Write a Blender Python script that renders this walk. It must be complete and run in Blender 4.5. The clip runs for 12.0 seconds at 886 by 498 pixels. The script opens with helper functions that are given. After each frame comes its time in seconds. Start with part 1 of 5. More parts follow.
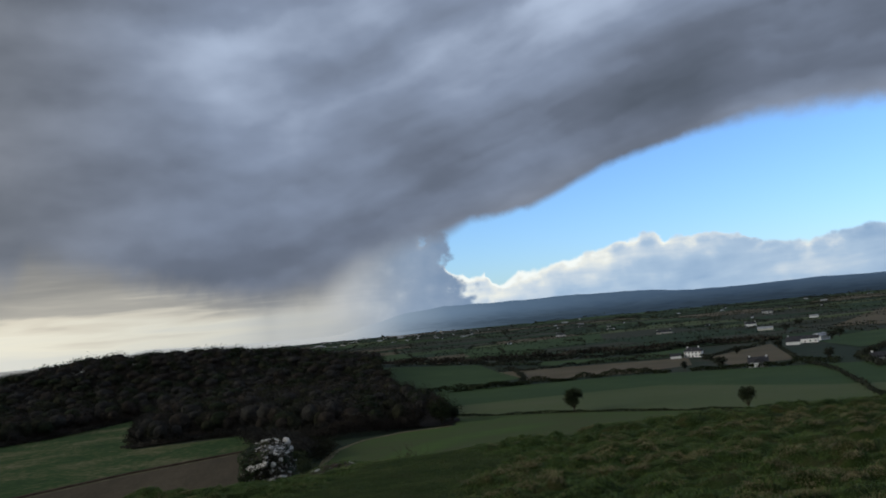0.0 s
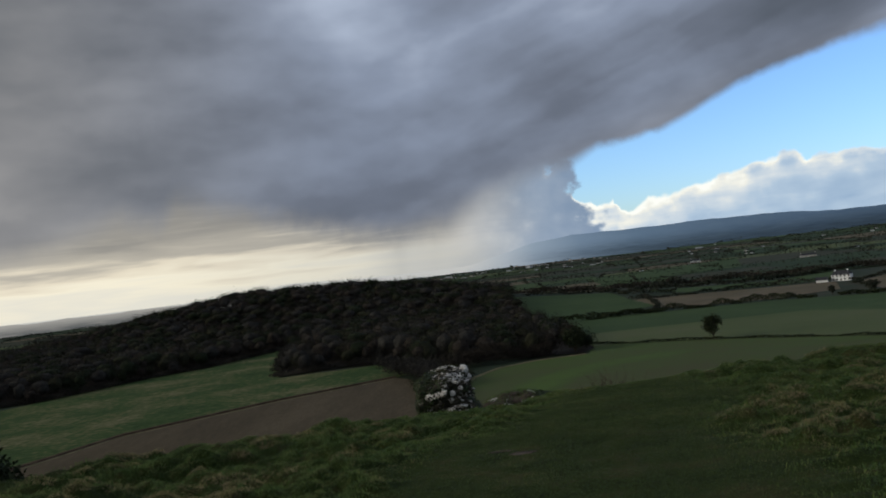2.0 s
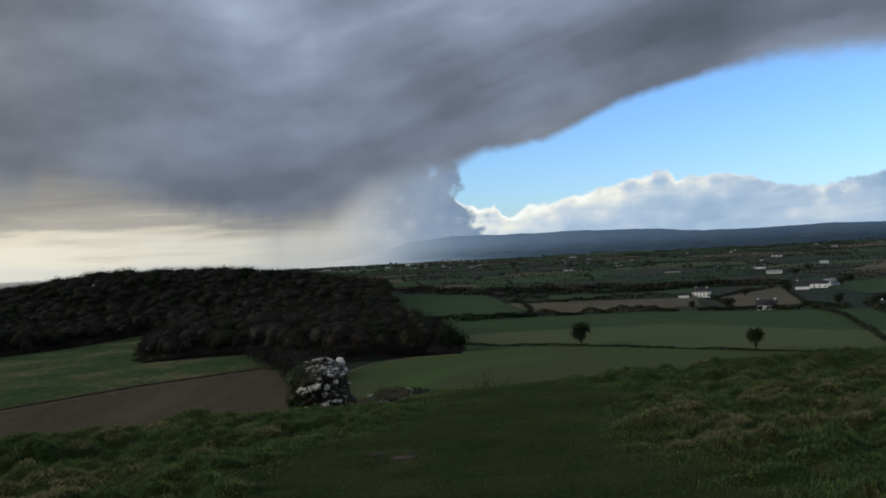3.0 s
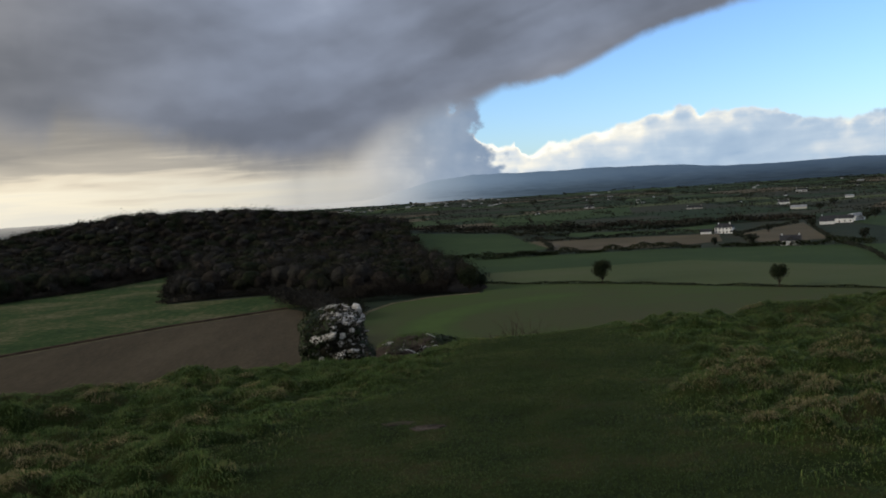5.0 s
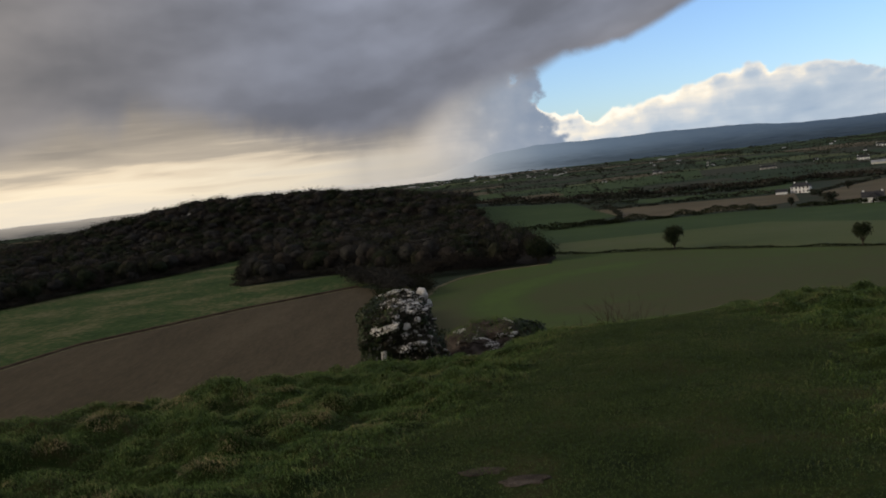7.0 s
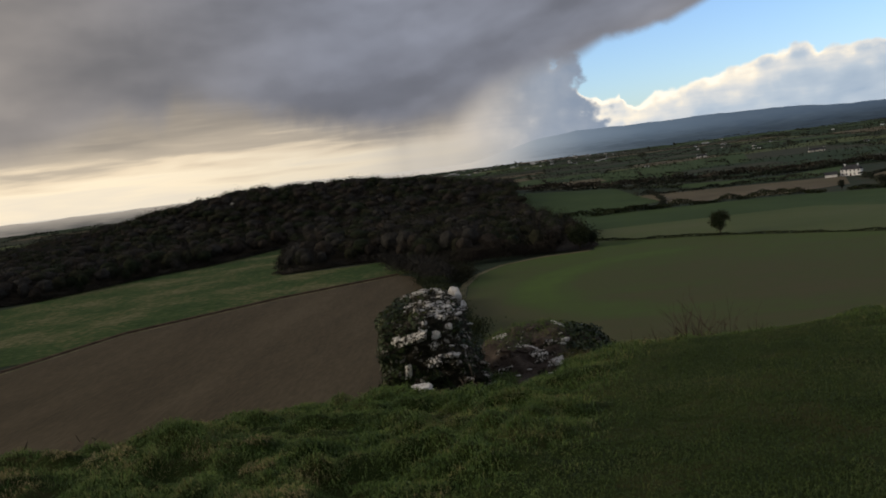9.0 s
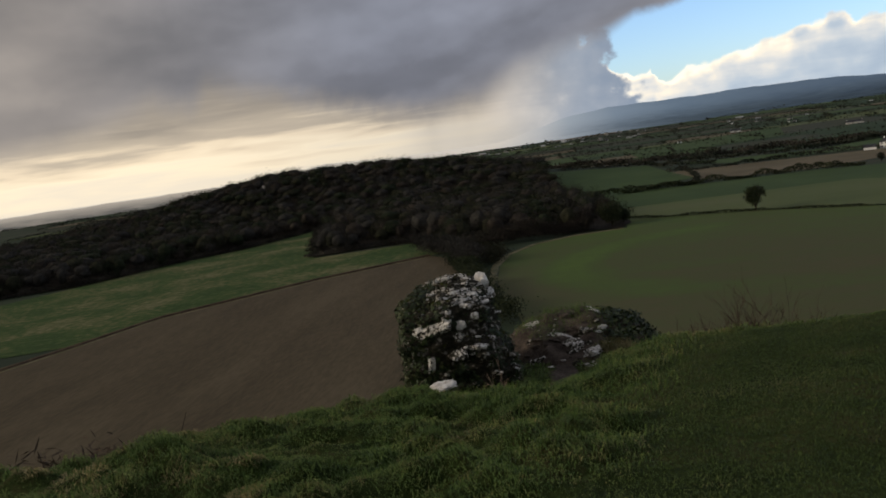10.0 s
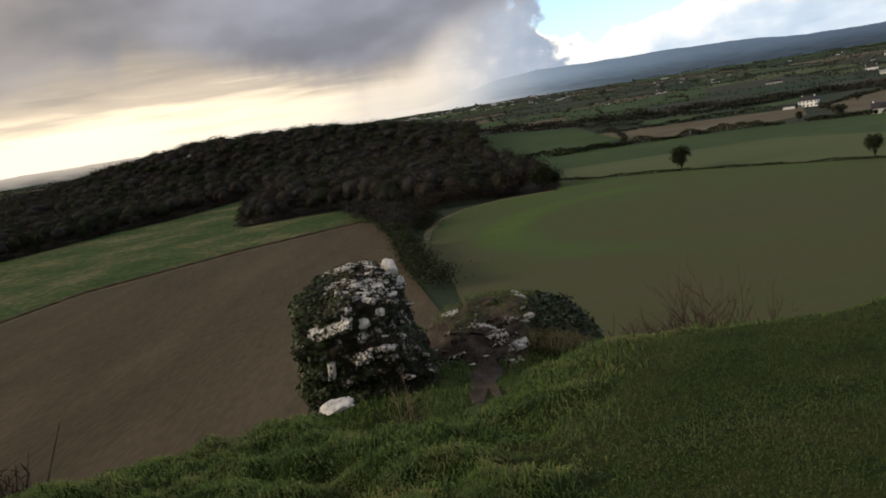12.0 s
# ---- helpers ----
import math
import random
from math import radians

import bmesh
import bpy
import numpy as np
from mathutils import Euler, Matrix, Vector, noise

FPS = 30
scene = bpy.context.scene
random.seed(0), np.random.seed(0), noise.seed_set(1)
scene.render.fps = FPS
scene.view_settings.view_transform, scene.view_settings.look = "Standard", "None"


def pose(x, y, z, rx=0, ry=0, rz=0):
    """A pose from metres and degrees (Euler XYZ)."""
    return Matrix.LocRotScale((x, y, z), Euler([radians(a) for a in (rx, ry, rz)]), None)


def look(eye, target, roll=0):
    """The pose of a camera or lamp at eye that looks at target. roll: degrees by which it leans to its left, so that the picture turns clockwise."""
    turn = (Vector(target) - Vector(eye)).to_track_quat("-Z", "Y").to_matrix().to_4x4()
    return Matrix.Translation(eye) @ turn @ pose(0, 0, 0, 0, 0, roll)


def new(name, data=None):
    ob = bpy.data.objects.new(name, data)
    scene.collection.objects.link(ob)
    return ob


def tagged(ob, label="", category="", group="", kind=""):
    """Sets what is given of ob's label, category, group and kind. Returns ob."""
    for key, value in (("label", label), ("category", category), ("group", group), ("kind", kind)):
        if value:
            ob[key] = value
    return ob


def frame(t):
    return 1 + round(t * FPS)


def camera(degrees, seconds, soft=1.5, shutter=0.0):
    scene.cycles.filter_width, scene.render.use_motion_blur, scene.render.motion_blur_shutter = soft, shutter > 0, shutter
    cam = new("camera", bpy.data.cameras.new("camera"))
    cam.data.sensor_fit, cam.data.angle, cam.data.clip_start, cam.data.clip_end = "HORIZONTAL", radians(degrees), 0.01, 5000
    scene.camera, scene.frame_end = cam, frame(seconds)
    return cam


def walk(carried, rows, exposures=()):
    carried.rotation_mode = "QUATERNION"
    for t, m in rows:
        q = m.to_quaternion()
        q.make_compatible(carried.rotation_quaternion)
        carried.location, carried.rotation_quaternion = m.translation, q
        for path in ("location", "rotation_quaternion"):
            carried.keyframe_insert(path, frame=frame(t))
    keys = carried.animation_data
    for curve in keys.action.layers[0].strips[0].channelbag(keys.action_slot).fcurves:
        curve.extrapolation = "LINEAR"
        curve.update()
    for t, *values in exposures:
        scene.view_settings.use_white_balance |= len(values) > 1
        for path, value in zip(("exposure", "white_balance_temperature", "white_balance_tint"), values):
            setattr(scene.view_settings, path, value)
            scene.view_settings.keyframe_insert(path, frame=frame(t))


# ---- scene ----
cam = camera(56.3, 12.0, soft=1.8)
PATH = [
    (0, (1.79, 0.047, 47.764), (1.954, 2.032, 47.95), -5.5),
    (0.5, (1.441, 0.594, 47.742), (1.349, 2.587, 47.887), -4.8),
    (1, (1.119, 1.079, 47.719), (0.927, 3.068, 47.807), -6.7),
    (1.5, (0.85, 1.541, 47.658), (0.521, 3.511, 47.753), -8.5),
    (2, (0.607, 2.004, 47.619), (0.45, 3.997, 47.671), -6.8),
    (2.5, (0.51, 2.484, 47.516), (0.506, 4.483, 47.585), -3.8),
    (3, (0.443, 2.951, 47.482), (0.572, 4.946, 47.501), -3.0),
    (3.2, (0.402, 3.105, 47.471), (0.589, 5.096, 47.451), -3.0),
    (4.8, (0.486, 4.118, 47.455), (0.62, 6.11, 47.334), -3.3),
    (5, (0.473, 4.317, 47.453), (0.545, 6.312, 47.328), -3.7),
    (5.5, (0.433, 4.906, 47.417), (0.429, 6.902, 47.292), -4.8),
    (6, (0.408, 5.539, 47.36), (0.256, 7.528, 47.225), -4.6),
    (6.5, (0.354, 6.053, 47.34), (0.204, 8.04, 47.168), -5.6),
    (7, (0.391, 6.532, 47.326), (0.297, 8.522, 47.152), -6.4),
    (7.2, (0.399, 6.752, 47.339), (0.269, 8.74, 47.166), -6.4),
    (8.8, (0.369, 8.686, 47.17), (0.159, 10.665, 46.974), -6.8),
    (9, (0.348, 8.877, 47.172), (0.153, 10.858, 46.979), -7.1),
    (9.5, (0.309, 9.311, 47.142), (0.051, 11.283, 46.932), -6.6),
    (10, (0.345, 9.775, 47.104), (0.07, 11.743, 46.874), -8.2),
    (10.5, (0.312, 10.212, 47.123), (0.128, 12.189, 46.882), -8.5),
    (11, (0.391, 10.748, 47.093), (0.067, 12.706, 46.852), -9.5),
    (11.5, (0.421, 11.101, 47.059), (0.15, 13.057, 46.742), -10.5),
    (12, (0.524, 11.298, 47.074), (0.396, 13.265, 46.738), -9.0),
]
walk(cam, [(t, look(eye, target, roll)) for t, eye, target, roll in PATH],
     [(0, 0.05, 5750, 6), (1.0, 0.2, 6150, 7), (1.7, 0.17, 6100, 7), (2.6, 0.05, 5850, 6), (5.0, 0.2, 6150, 8), (6.5, 0.16, 6600, 11), (9.5, 0.2, 6750, 11), (10.5, 0.32, 6800, 11), (11.5, 0.5, 6850, 11), (12, 0.76, 6950, 12)])


# ---- world, sun ----
class Nodes:
    """Short hand for building node trees."""

    def __init__(self, tree):
        self.tree = tree
        tree.nodes.clear()

    def node(self, kind, **sockets):
        n = self.tree.nodes.new(kind)
        for key, value in sockets.items():
            self.put(n, key.replace("_", " "), value)
        return n

    def put(self, n, key, value):
        socket = n.inputs[int(key[1:])] if key[0] == "i" and key[1:].isdigit() else n.inputs[key]
        if isinstance(value, bpy.types.NodeSocket):
            self.tree.links.new(value, socket)
        else:
            socket.default_value = value

    def math(self, op, a, b=0.0, c=0.0, clamp=False):
        n = self.tree.nodes.new("ShaderNodeMath")
        n.operation, n.use_clamp = op, clamp
        for i, value in enumerate((a, b, c)):
            self.put(n, f"i{i}", value)
        return n.outputs[0]

    def step(self, value, low, high):
        n = self.tree.nodes.new("ShaderNodeMapRange")
        n.interpolation_type = "SMOOTHSTEP"
        for key, v in (("Value", value), ("From Min", low), ("From Max", high)):
            self.put(n, key, v)
        return n.outputs[0]

    def noise(self, vector, scale, detail=4.0, rough=0.55, distortion=0.0):
        n = self.node("ShaderNodeTexNoise", Vector=vector, Scale=scale, Detail=detail, Roughness=rough, Distortion=distortion)
        return n.outputs["Fac"]

    def ramp(self, value, stops):
        n = self.tree.nodes.new("ShaderNodeValToRGB")
        band = n.color_ramp
        while len(band.elements) < len(stops):
            band.elements.new(0.5)
        for element, (at, colour) in zip(band.elements, stops):
            element.position = at
            element.color = (colour, colour, colour, 1) if isinstance(colour, (int, float)) else (*colour, 1)
        self.put(n, "Fac", value)
        return n.outputs["Color"]

    def mix(self, factor, a, b, blend="MIX"):
        n = self.tree.nodes.new("ShaderNodeMix")
        n.data_type, n.blend_type = "RGBA", blend
        for key, v in ((0, factor), (6, a), (7, b)):
            if isinstance(v, bpy.types.NodeSocket):
                self.tree.links.new(v, n.inputs[key])
            else:
                n.inputs[key].default_value = (*v, 1) if isinstance(v, tuple) and len(v) == 3 else v
        return n.outputs[2]


def srgb(r, g, b):
    """Scene-linear colour of an 8 bit display colour."""
    return tuple((c / 255 / 12.92) if c < 10 else ((c / 255 + 0.055) / 1.055) ** 2.4 for c in (r, g, b))


SUN_AZ, SUN_EL = radians(-98), radians(16)


def build_world():
    world = bpy.data.worlds.new("evening_sky")
    scene.world = world
    world.use_nodes = True
    n = Nodes(world.node_tree)
    way = n.node("ShaderNodeTexCoord").outputs["Generated"]
    parts = n.node("ShaderNodeSeparateXYZ", Vector=way)
    x, y, z = parts.outputs
    az = n.math("DEGREES", n.math("ARCTAN2", x, y))
    el = n.math("DEGREES", n.math("ARCSINE", z))
    # clear sky
    sky = n.tree.nodes.new("ShaderNodeTexSky")
    sky.sky_type, sky.sun_disc = "NISHITA", False
    sky.sun_elevation, sky.sun_rotation = SUN_EL, SUN_AZ
    sky.air_density, sky.dust_density, sky.ozone_density = 1.0, 0.6, 2.0
    clear = n.mix(1.0, sky.outputs[0], (0.130, 0.152, 0.200), "MULTIPLY")
    # wandering of the cloud's outline
    lumps = n.noise(way, 17.0, 4.0, 0.55, 0.3)
    fine = n.noise(way, 70.0, 4.0, 0.55)
    wob = n.math("SUBTRACT", lumps, 0.5)
    wob2 = n.math("SUBTRACT", fine, 0.5)
    u = n.math("ADD", az, n.math("MULTIPLY_ADD", wob, 2.0, n.math("MULTIPLY", wob2, 0.8)))
    v = n.math("ADD", el, n.math("MULTIPLY_ADD", wob, 0.9, n.math("MULTIPLY", wob2, 0.5)))

    def curve(points, along, top=20.0):
        at = n.math("MULTIPLY_ADD", along, 1 / 120, 0.5)
        return n.math("MULTIPLY", n.ramp(at, [((a + 60) / 120, h / top) for a, h in points]), top)

    edge = curve(((-60, 3.0), (-38, 3.0), (-30, 4.0), (-26, 5.6), (-23.2, 5.0), (-22.1, 6.4), (-20, 6.0), (-17.8, 5.5), (-14.4, 4.4), (-10.9, 3.0), (-7.2, 2.6), (-4.1, 2.7),
                  (-2.9, 3.5), (-1.3, 4.6), (0.7, 5.3), (3.0, 6.0), (4.8, 6.1), (6.6, 7.0), (10.9, 7.5), (12.5, 8.1), (14.5, 9.0), (16.4, 9.8), (20.1, 10.6), (23.7, 11.25), (27.1, 11.5), (33, 11.3), (44, 9.0), (60, 6.0)), u)
    above = n.math("SUBTRACT", v, edge)
    right_side = n.step(az, -3.0, 9.0)
    softness = n.math("ADD", n.math("MULTIPLY_ADD", right_side, -1.85, 2.5), n.math("MULTIPLY", n.step(az, 20.0, 30.0), 0.9))
    cover = n.step(n.math("DIVIDE", above, softness), -0.5, 0.65)
    # the storm cloud's tones: long bands that follow its edge, and broad billows
    raw_above = n.math("SUBTRACT", el, curve(((-60, 3.0), (-30, 3.5), (-8, 3.0), (0, 5.0), (14, 9.0), (24, 11.2), (34, 11.5), (60, 8.0)), az))
    bent = n.math("MULTIPLY_ADD", wob, 1.6, raw_above)
    bands = n.noise(n.node("ShaderNodeCombineXYZ", X=n.math("MULTIPLY", az, 0.060), Y=n.math("MULTIPLY", bent, 0.20), Z=2.3).outputs[0], 1.0, 2.5, 0.45, 0.0)
    threads = n.noise(n.node("ShaderNodeCombineXYZ", X=n.math("MULTIPLY", az, 0.11), Y=n.math("MULTIPLY", bent, 0.55), Z=7.0).outputs[0], 1.0, 2.5, 0.5, 0.0)
    billow = n.noise(n.node("ShaderNodeCombineXYZ", X=n.math("MULTIPLY", az, 0.085), Y=n.math("MULTIPLY", el, 0.15), Z=0.6).outputs[0], 1.0, 4.5, 0.5, 0.0)
    tone = n.math("MULTIPLY_ADD", n.math("SUBTRACT", bands, 0.5), 0.85, 0.31)
    tone = n.math("MULTIPLY_ADD", n.math("SUBTRACT", billow, 0.5), 0.85, tone)
    tone = n.math("MULTIPLY_ADD", n.math("SUBTRACT", threads, 0.5), n.math("MULTIPLY_ADD", n.step(az, -6.0, 12.0), 0.22, 0.10), tone)
    tone = n.math("MULTIPLY_ADD", n.step(raw_above, 2.0, 15.0), n.math("MULTIPLY_ADD", n.step(az, -22.0, -8.0), 0.20, -0.02), tone)
    pale = n.math("MULTIPLY", n.math("MULTIPLY", n.step(az, -14.0, -3.0), n.step(az, 48.0, 30.0)), n.step(raw_above, 4.5, 10.0))
    tone = n.math("MULTIPLY_ADD", pale, 0.20, tone)
    frayed = n.math("MULTIPLY", n.step(raw_above, 2.2, 0.0), n.step(az, 17.0, 30.0))
    tone = n.math("MULTIPLY_ADD", frayed, 0.34, tone)
    west = n.math("MULTIPLY", n.step(az, -8.0, -24.0), n.step(el, 19.0, 7.0))
    tone = n.math("MULTIPLY_ADD", west, 0.24, tone)
    storm_warm = n.ramp(tone, [(0.0, srgb(92, 92, 94)), (0.3, srgb(112, 111, 112)), (0.55, srgb(136, 132, 130)), (1.0, srgb(182, 174, 166))])
    storm_cool = n.ramp(tone, [(0.0, srgb(84, 88, 96)), (0.3, srgb(106, 110, 121)), (0.6, srgb(136, 142, 157)), (1.0, srgb(188, 194, 208))])
    cool = n.math("MULTIPLY", n.step(raw_above, -3.5, 2.5), n.step(az, -34.0, -8.0), clamp=True)
    storm = n.mix(cool, storm_warm, storm_cool)
    # glow under the cloud towards the low sun
    veil = n.noise(n.node("ShaderNodeMapping", Vector=way, Scale=(3.0, 3.0, 30.0)).outputs[0], 2.0, 4.0, 0.5, 0.3)
    glow_level = n.math("ADD", n.math("MULTIPLY", el, 1 / 7), n.math("MULTIPLY", n.math("SUBTRACT", veil, 0.5), 0.75))
    glow = n.ramp(glow_level, [(0.0, srgb(222, 216, 204)), (0.2, srgb(238, 228, 207)), (0.33, srgb(222, 210, 190)), (0.44, srgb(182, 174, 162)), (0.7, srgb(150, 145, 139)), (1.0, srgb(124, 122, 121))])
    dimmer = n.mix(n.step(az, -27.0, -9.0), (1.04, 1.00, 0.93), (0.82, 0.81, 0.80))
    glow = n.mix(1.0, glow, dimmer, "MULTIPLY")
    # rain shaft and the tower of cloud beside it
    shaft = n.noise(n.node("ShaderNodeMapping", Vector=way, Scale=(14.0, 14.0, 1.2)).outputs[0], 1.4, 2.0)
    falls = n.ramp(shaft, [(0.2, srgb(160, 157, 153)), (0.8, srgb(186, 181, 173))])
    low_rain = n.math("MULTIPLY", n.step(az, -11.0, -6.5), n.step(el, 4.2, 1.6))
    glow = n.mix(n.math("MULTIPLY", low_rain, 0.6), glow, falls)
    bright = n.math("MULTIPLY", n.math("MULTIPLY", n.step(az, -5.0, -2.6), n.step(az, 2.0, -1.6)), n.step(el, 0.2, 2.0))
    glow = n.mix(n.math("MULTIPLY", bright, 0.5), glow, srgb(208, 199, 187))
    soft_lumps = n.node("ShaderNodeTexVoronoi", Vector=n.node("ShaderNodeVectorMath", i0=way, i1=n.node("ShaderNodeMapping", Vector=n.node("ShaderNodeTexNoise", Vector=way, Scale=40.0, Detail=3.0).outputs["Color"], Scale=(0.022, 0.022, 0.022)).outputs[0]).outputs[0], Scale=44.0)
    soft_lumps.feature = "SMOOTH_F1"
    cells = n.noise(n.node("ShaderNodeMapping", Vector=way, Scale=(1, 1, 1.5)).outputs[0], 40.0, 5.0, 0.55, 0.0)
    puff = n.math("MULTIPLY_ADD", n.math("SUBTRACT", 0.42, soft_lumps.outputs["Distance"]), 0.75, n.math("MULTIPLY", n.math("SUBTRACT", cells, 0.5), 0.7))
    tower_tone = n.math("ADD", n.math("MULTIPLY", lumps, 0.5), n.math("MULTIPLY_ADD", puff, 0.55, n.math("MULTIPLY", n.step(az, 4.5, -1.0), 0.3)))
    tower = n.ramp(tower_tone, [(0.15, srgb(130, 144, 163)), (0.45, srgb(148, 158, 172)), (0.8, srgb(184, 187, 191))])
    under = n.mix(n.step(n.math("MULTIPLY_ADD", wob, 2.5, az), -5.5, 4.0), glow, tower)
    # distant white cloud bank under the clear sky
    layers = n.noise(n.node("ShaderNodeMapping", Vector=way, Scale=(8.0, 8.0, 46.0), Rotation=(0, 0, 0.3)).outputs[0], 1.0, 4.0, 0.5, 0.2)
    bank_v = n.math("ADD", el, n.math("MULTIPLY_ADD", puff, 1.1, n.math("MULTIPLY", wob2, 0.3)))
    bank_top = curve(((-60, 2.0), (4.4, 4.6), (5.5, 3.8), (5.7, 3.4), (6.2, 3.6), (6.7, 2.9), (7.5, 3.5), (8.2, 2.5), (9.0, 2.8), (9.9, 3.5), (11.3, 3.3), (12.3, 3.6), (15.3, 4.2), (16.9, 4.7), (19.4, 5.0),
                      (20.2, 4.5), (21.9, 4.65), (24.6, 4.3), (25.6, 3.5), (27.3, 3.3), (29.9, 3.4), (33, 3.7), (45, 4.5), (60, 5.0)), n.math("MULTIPLY_ADD", puff, 1.4, az))
    below = n.math("SUBTRACT", bank_top, bank_v)
    bank = n.step(below, -0.10, 0.22)
    sunny = n.math("MULTIPLY", n.step(az, 26.0, 13.0), n.step(below, 2.6, 0.2))
    bank_tone = n.math("ADD", n.math("MULTIPLY_ADD", puff, n.math("MULTIPLY_ADD", n.step(below, 1.4, 0.2), 0.6, 0.35), n.math("MULTIPLY", n.math("SUBTRACT", layers, 0.5), 0.85)), n.math("MULTIPLY_ADD", sunny, 0.46, 0.36))
    bank_tone = n.math("MULTIPLY_ADD", n.step(below, 0.7, 0.0), 0.22, bank_tone)
    bank_colour = n.ramp(bank_tone, [(0.05, srgb(148, 168, 190)), (0.38, srgb(176, 190, 204)), (0.62, srgb(208, 211, 212)), (0.84, srgb(238, 231, 216)), (1.0, srgb(252, 246, 232))])
    right = n.mix(bank, clear, bank_colour)
    bulge = n.math("ADD", az, n.math("MULTIPLY_ADD", puff, 4.0, n.math("MULTIPLY", n.math("SUBTRACT", el, 4.4), 0.35)))
    under = n.mix(n.step(bulge, 4.7, 5.6), under, right)
    # everything behind the walker stays overcast
    colour = n.mix(cover, under, storm)
    out = n.node("ShaderNodeBackground", Color=colour, Strength=1.0)
    end = n.node("ShaderNodeOutputWorld")
    n.tree.links.new(out.outputs[0], end.inputs["Surface"])


build_world()
sun_data = bpy.data.lights.new("sun", "SUN")
sun_data.energy, sun_data.angle, sun_data.color = 1.5, radians(18), (1.0, 0.90, 0.74)
sun = new("sun", sun_data)
sun.matrix_world = look((0, 0, 90), (-math.sin(SUN_AZ) * 100, -math.cos(SUN_AZ) * 100, 90 - 100 * math.tan(radians(20))))


# ---- materials ----
def material(name, stops, scale=4.0, second=40.0, rough=0.85, bump=0.3, bump_scale=30.0, island=0.0, random_part=0.0, spread=0.3,
             stretch=(1, 1, 1), bump_distance=0.02, specular=0.06):
    """A surface whose colour wanders through stops at two scales, with fine relief; island / random_part: how far single pieces differ."""
    m = bpy.data.materials.new(name)
    m.use_nodes = True
    n = Nodes(m.node_tree)
    place = n.node("ShaderNodeTexCoord").outputs["Object"]
    place = n.node("ShaderNodeMapping", Vector=place, Scale=stretch).outputs[0]
    value = n.math("MULTIPLY_ADD", n.math("SUBTRACT", n.noise(place, second, 4.0), 0.5), spread * 1.6, n.noise(place, scale, 5.0, 0.6))
    if island:
        value = n.math("MULTIPLY_ADD", n.math("SUBTRACT", n.node("ShaderNodeNewGeometry").outputs["Random Per Island"], 0.5), island, value)
    if random_part:
        value = n.math("MULTIPLY_ADD", n.math("SUBTRACT", n.node("ShaderNodeObjectInfo").outputs["Random"], 0.5), random_part, value)
    colour = n.ramp(value, stops)
    shader = n.node("ShaderNodeBsdfPrincipled", Base_Color=colour, Roughness=rough, Specular_IOR_Level=specular)
    if bump:
        height = n.noise(place, bump_scale, 6.0, 0.65)
        n.put(shader, "Normal", n.node("ShaderNodeBump", Height=height, Strength=bump, Distance=bump_distance).outputs[0])
    end = n.node("ShaderNodeOutputMaterial")
    n.tree.links.new(shader.outputs[0], end.inputs["Surface"])
    return m


M_TURF = material("turf", [(0.3, (0.018, 0.028, 0.008)), (0.5, (0.032, 0.048, 0.012)), (0.7, (0.060, 0.056, 0.022))], 1.6, 14.0, bump=0.8, bump_scale=40, bump_distance=0.04, specular=0.05)
M_PLAIN = material("plain", [(0.3, (0.026, 0.037, 0.024)), (0.5, (0.034, 0.047, 0.028)), (0.62, (0.052, 0.052, 0.036)), (0.75, (0.036, 0.056, 0.028))], 0.006, 0.05, bump=0, spread=0.25)
M_GRASS = material("grass_blades", [(0.18, (0.034, 0.066, 0.012)), (0.42, (0.074, 0.124, 0.028)), (0.62, (0.116, 0.160, 0.042)), (0.8, (0.18, 0.165, 0.062)), (0.95, (0.27, 0.22, 0.11))], 1.5, 5.0, rough=0.7, bump=0, island=0.36, spread=0.6, specular=0.15)
M_LAWN = material("short_grass_blades", [(0.2, (0.034, 0.050, 0.015)), (0.5, (0.062, 0.096, 0.025)), (0.7, (0.095, 0.122, 0.038)), (0.9, (0.14, 0.125, 0.055))], 0.9, 4.0, rough=0.75, bump=0, island=0.35, spread=0.45, specular=0.12)
M_DRY = material("dry_grass", [(0.2, (0.09, 0.10, 0.032)), (0.45, (0.19, 0.165, 0.070)), (0.8, (0.36, 0.295, 0.16))], 3.0, 9.0, rough=0.7, bump=0, island=0.5)
M_SOIL = material("ploughed_soil", [(0.3, (0.064, 0.051, 0.032)), (0.5, (0.083, 0.066, 0.041)), (0.7, (0.106, 0.085, 0.054))], 0.05, 1.2, bump=0.5, bump_scale=2.0, bump_distance=0.2, spread=0.45, stretch=(1.0, 0.22, 1.0))
M_MEADOW = material("rough_meadow", [(0.28, (0.028, 0.054, 0.017)), (0.46, (0.046, 0.080, 0.023)), (0.58, (0.092, 0.100, 0.042)), (0.76, (0.17, 0.152, 0.082))], 0.03, 0.32, bump=0.6, bump_scale=1.0, bump_distance=0.35, spread=0.55)
M_PALE = material("pale_crop", [(0.3, (0.076, 0.096, 0.038)), (0.5, (0.090, 0.112, 0.045)), (0.7, (0.108, 0.118, 0.056))], 0.012, 0.3, bump=0.2, bump_scale=1.0, bump_distance=0.2, spread=0.12)
M_GREEN = material("green_pasture", [(0.3, (0.042, 0.070, 0.026)), (0.55, (0.052, 0.084, 0.030)), (0.75, (0.070, 0.098, 0.038))], 0.015, 0.3, bump=0.2, bump_scale=1.0, bump_distance=0.2, spread=0.12)
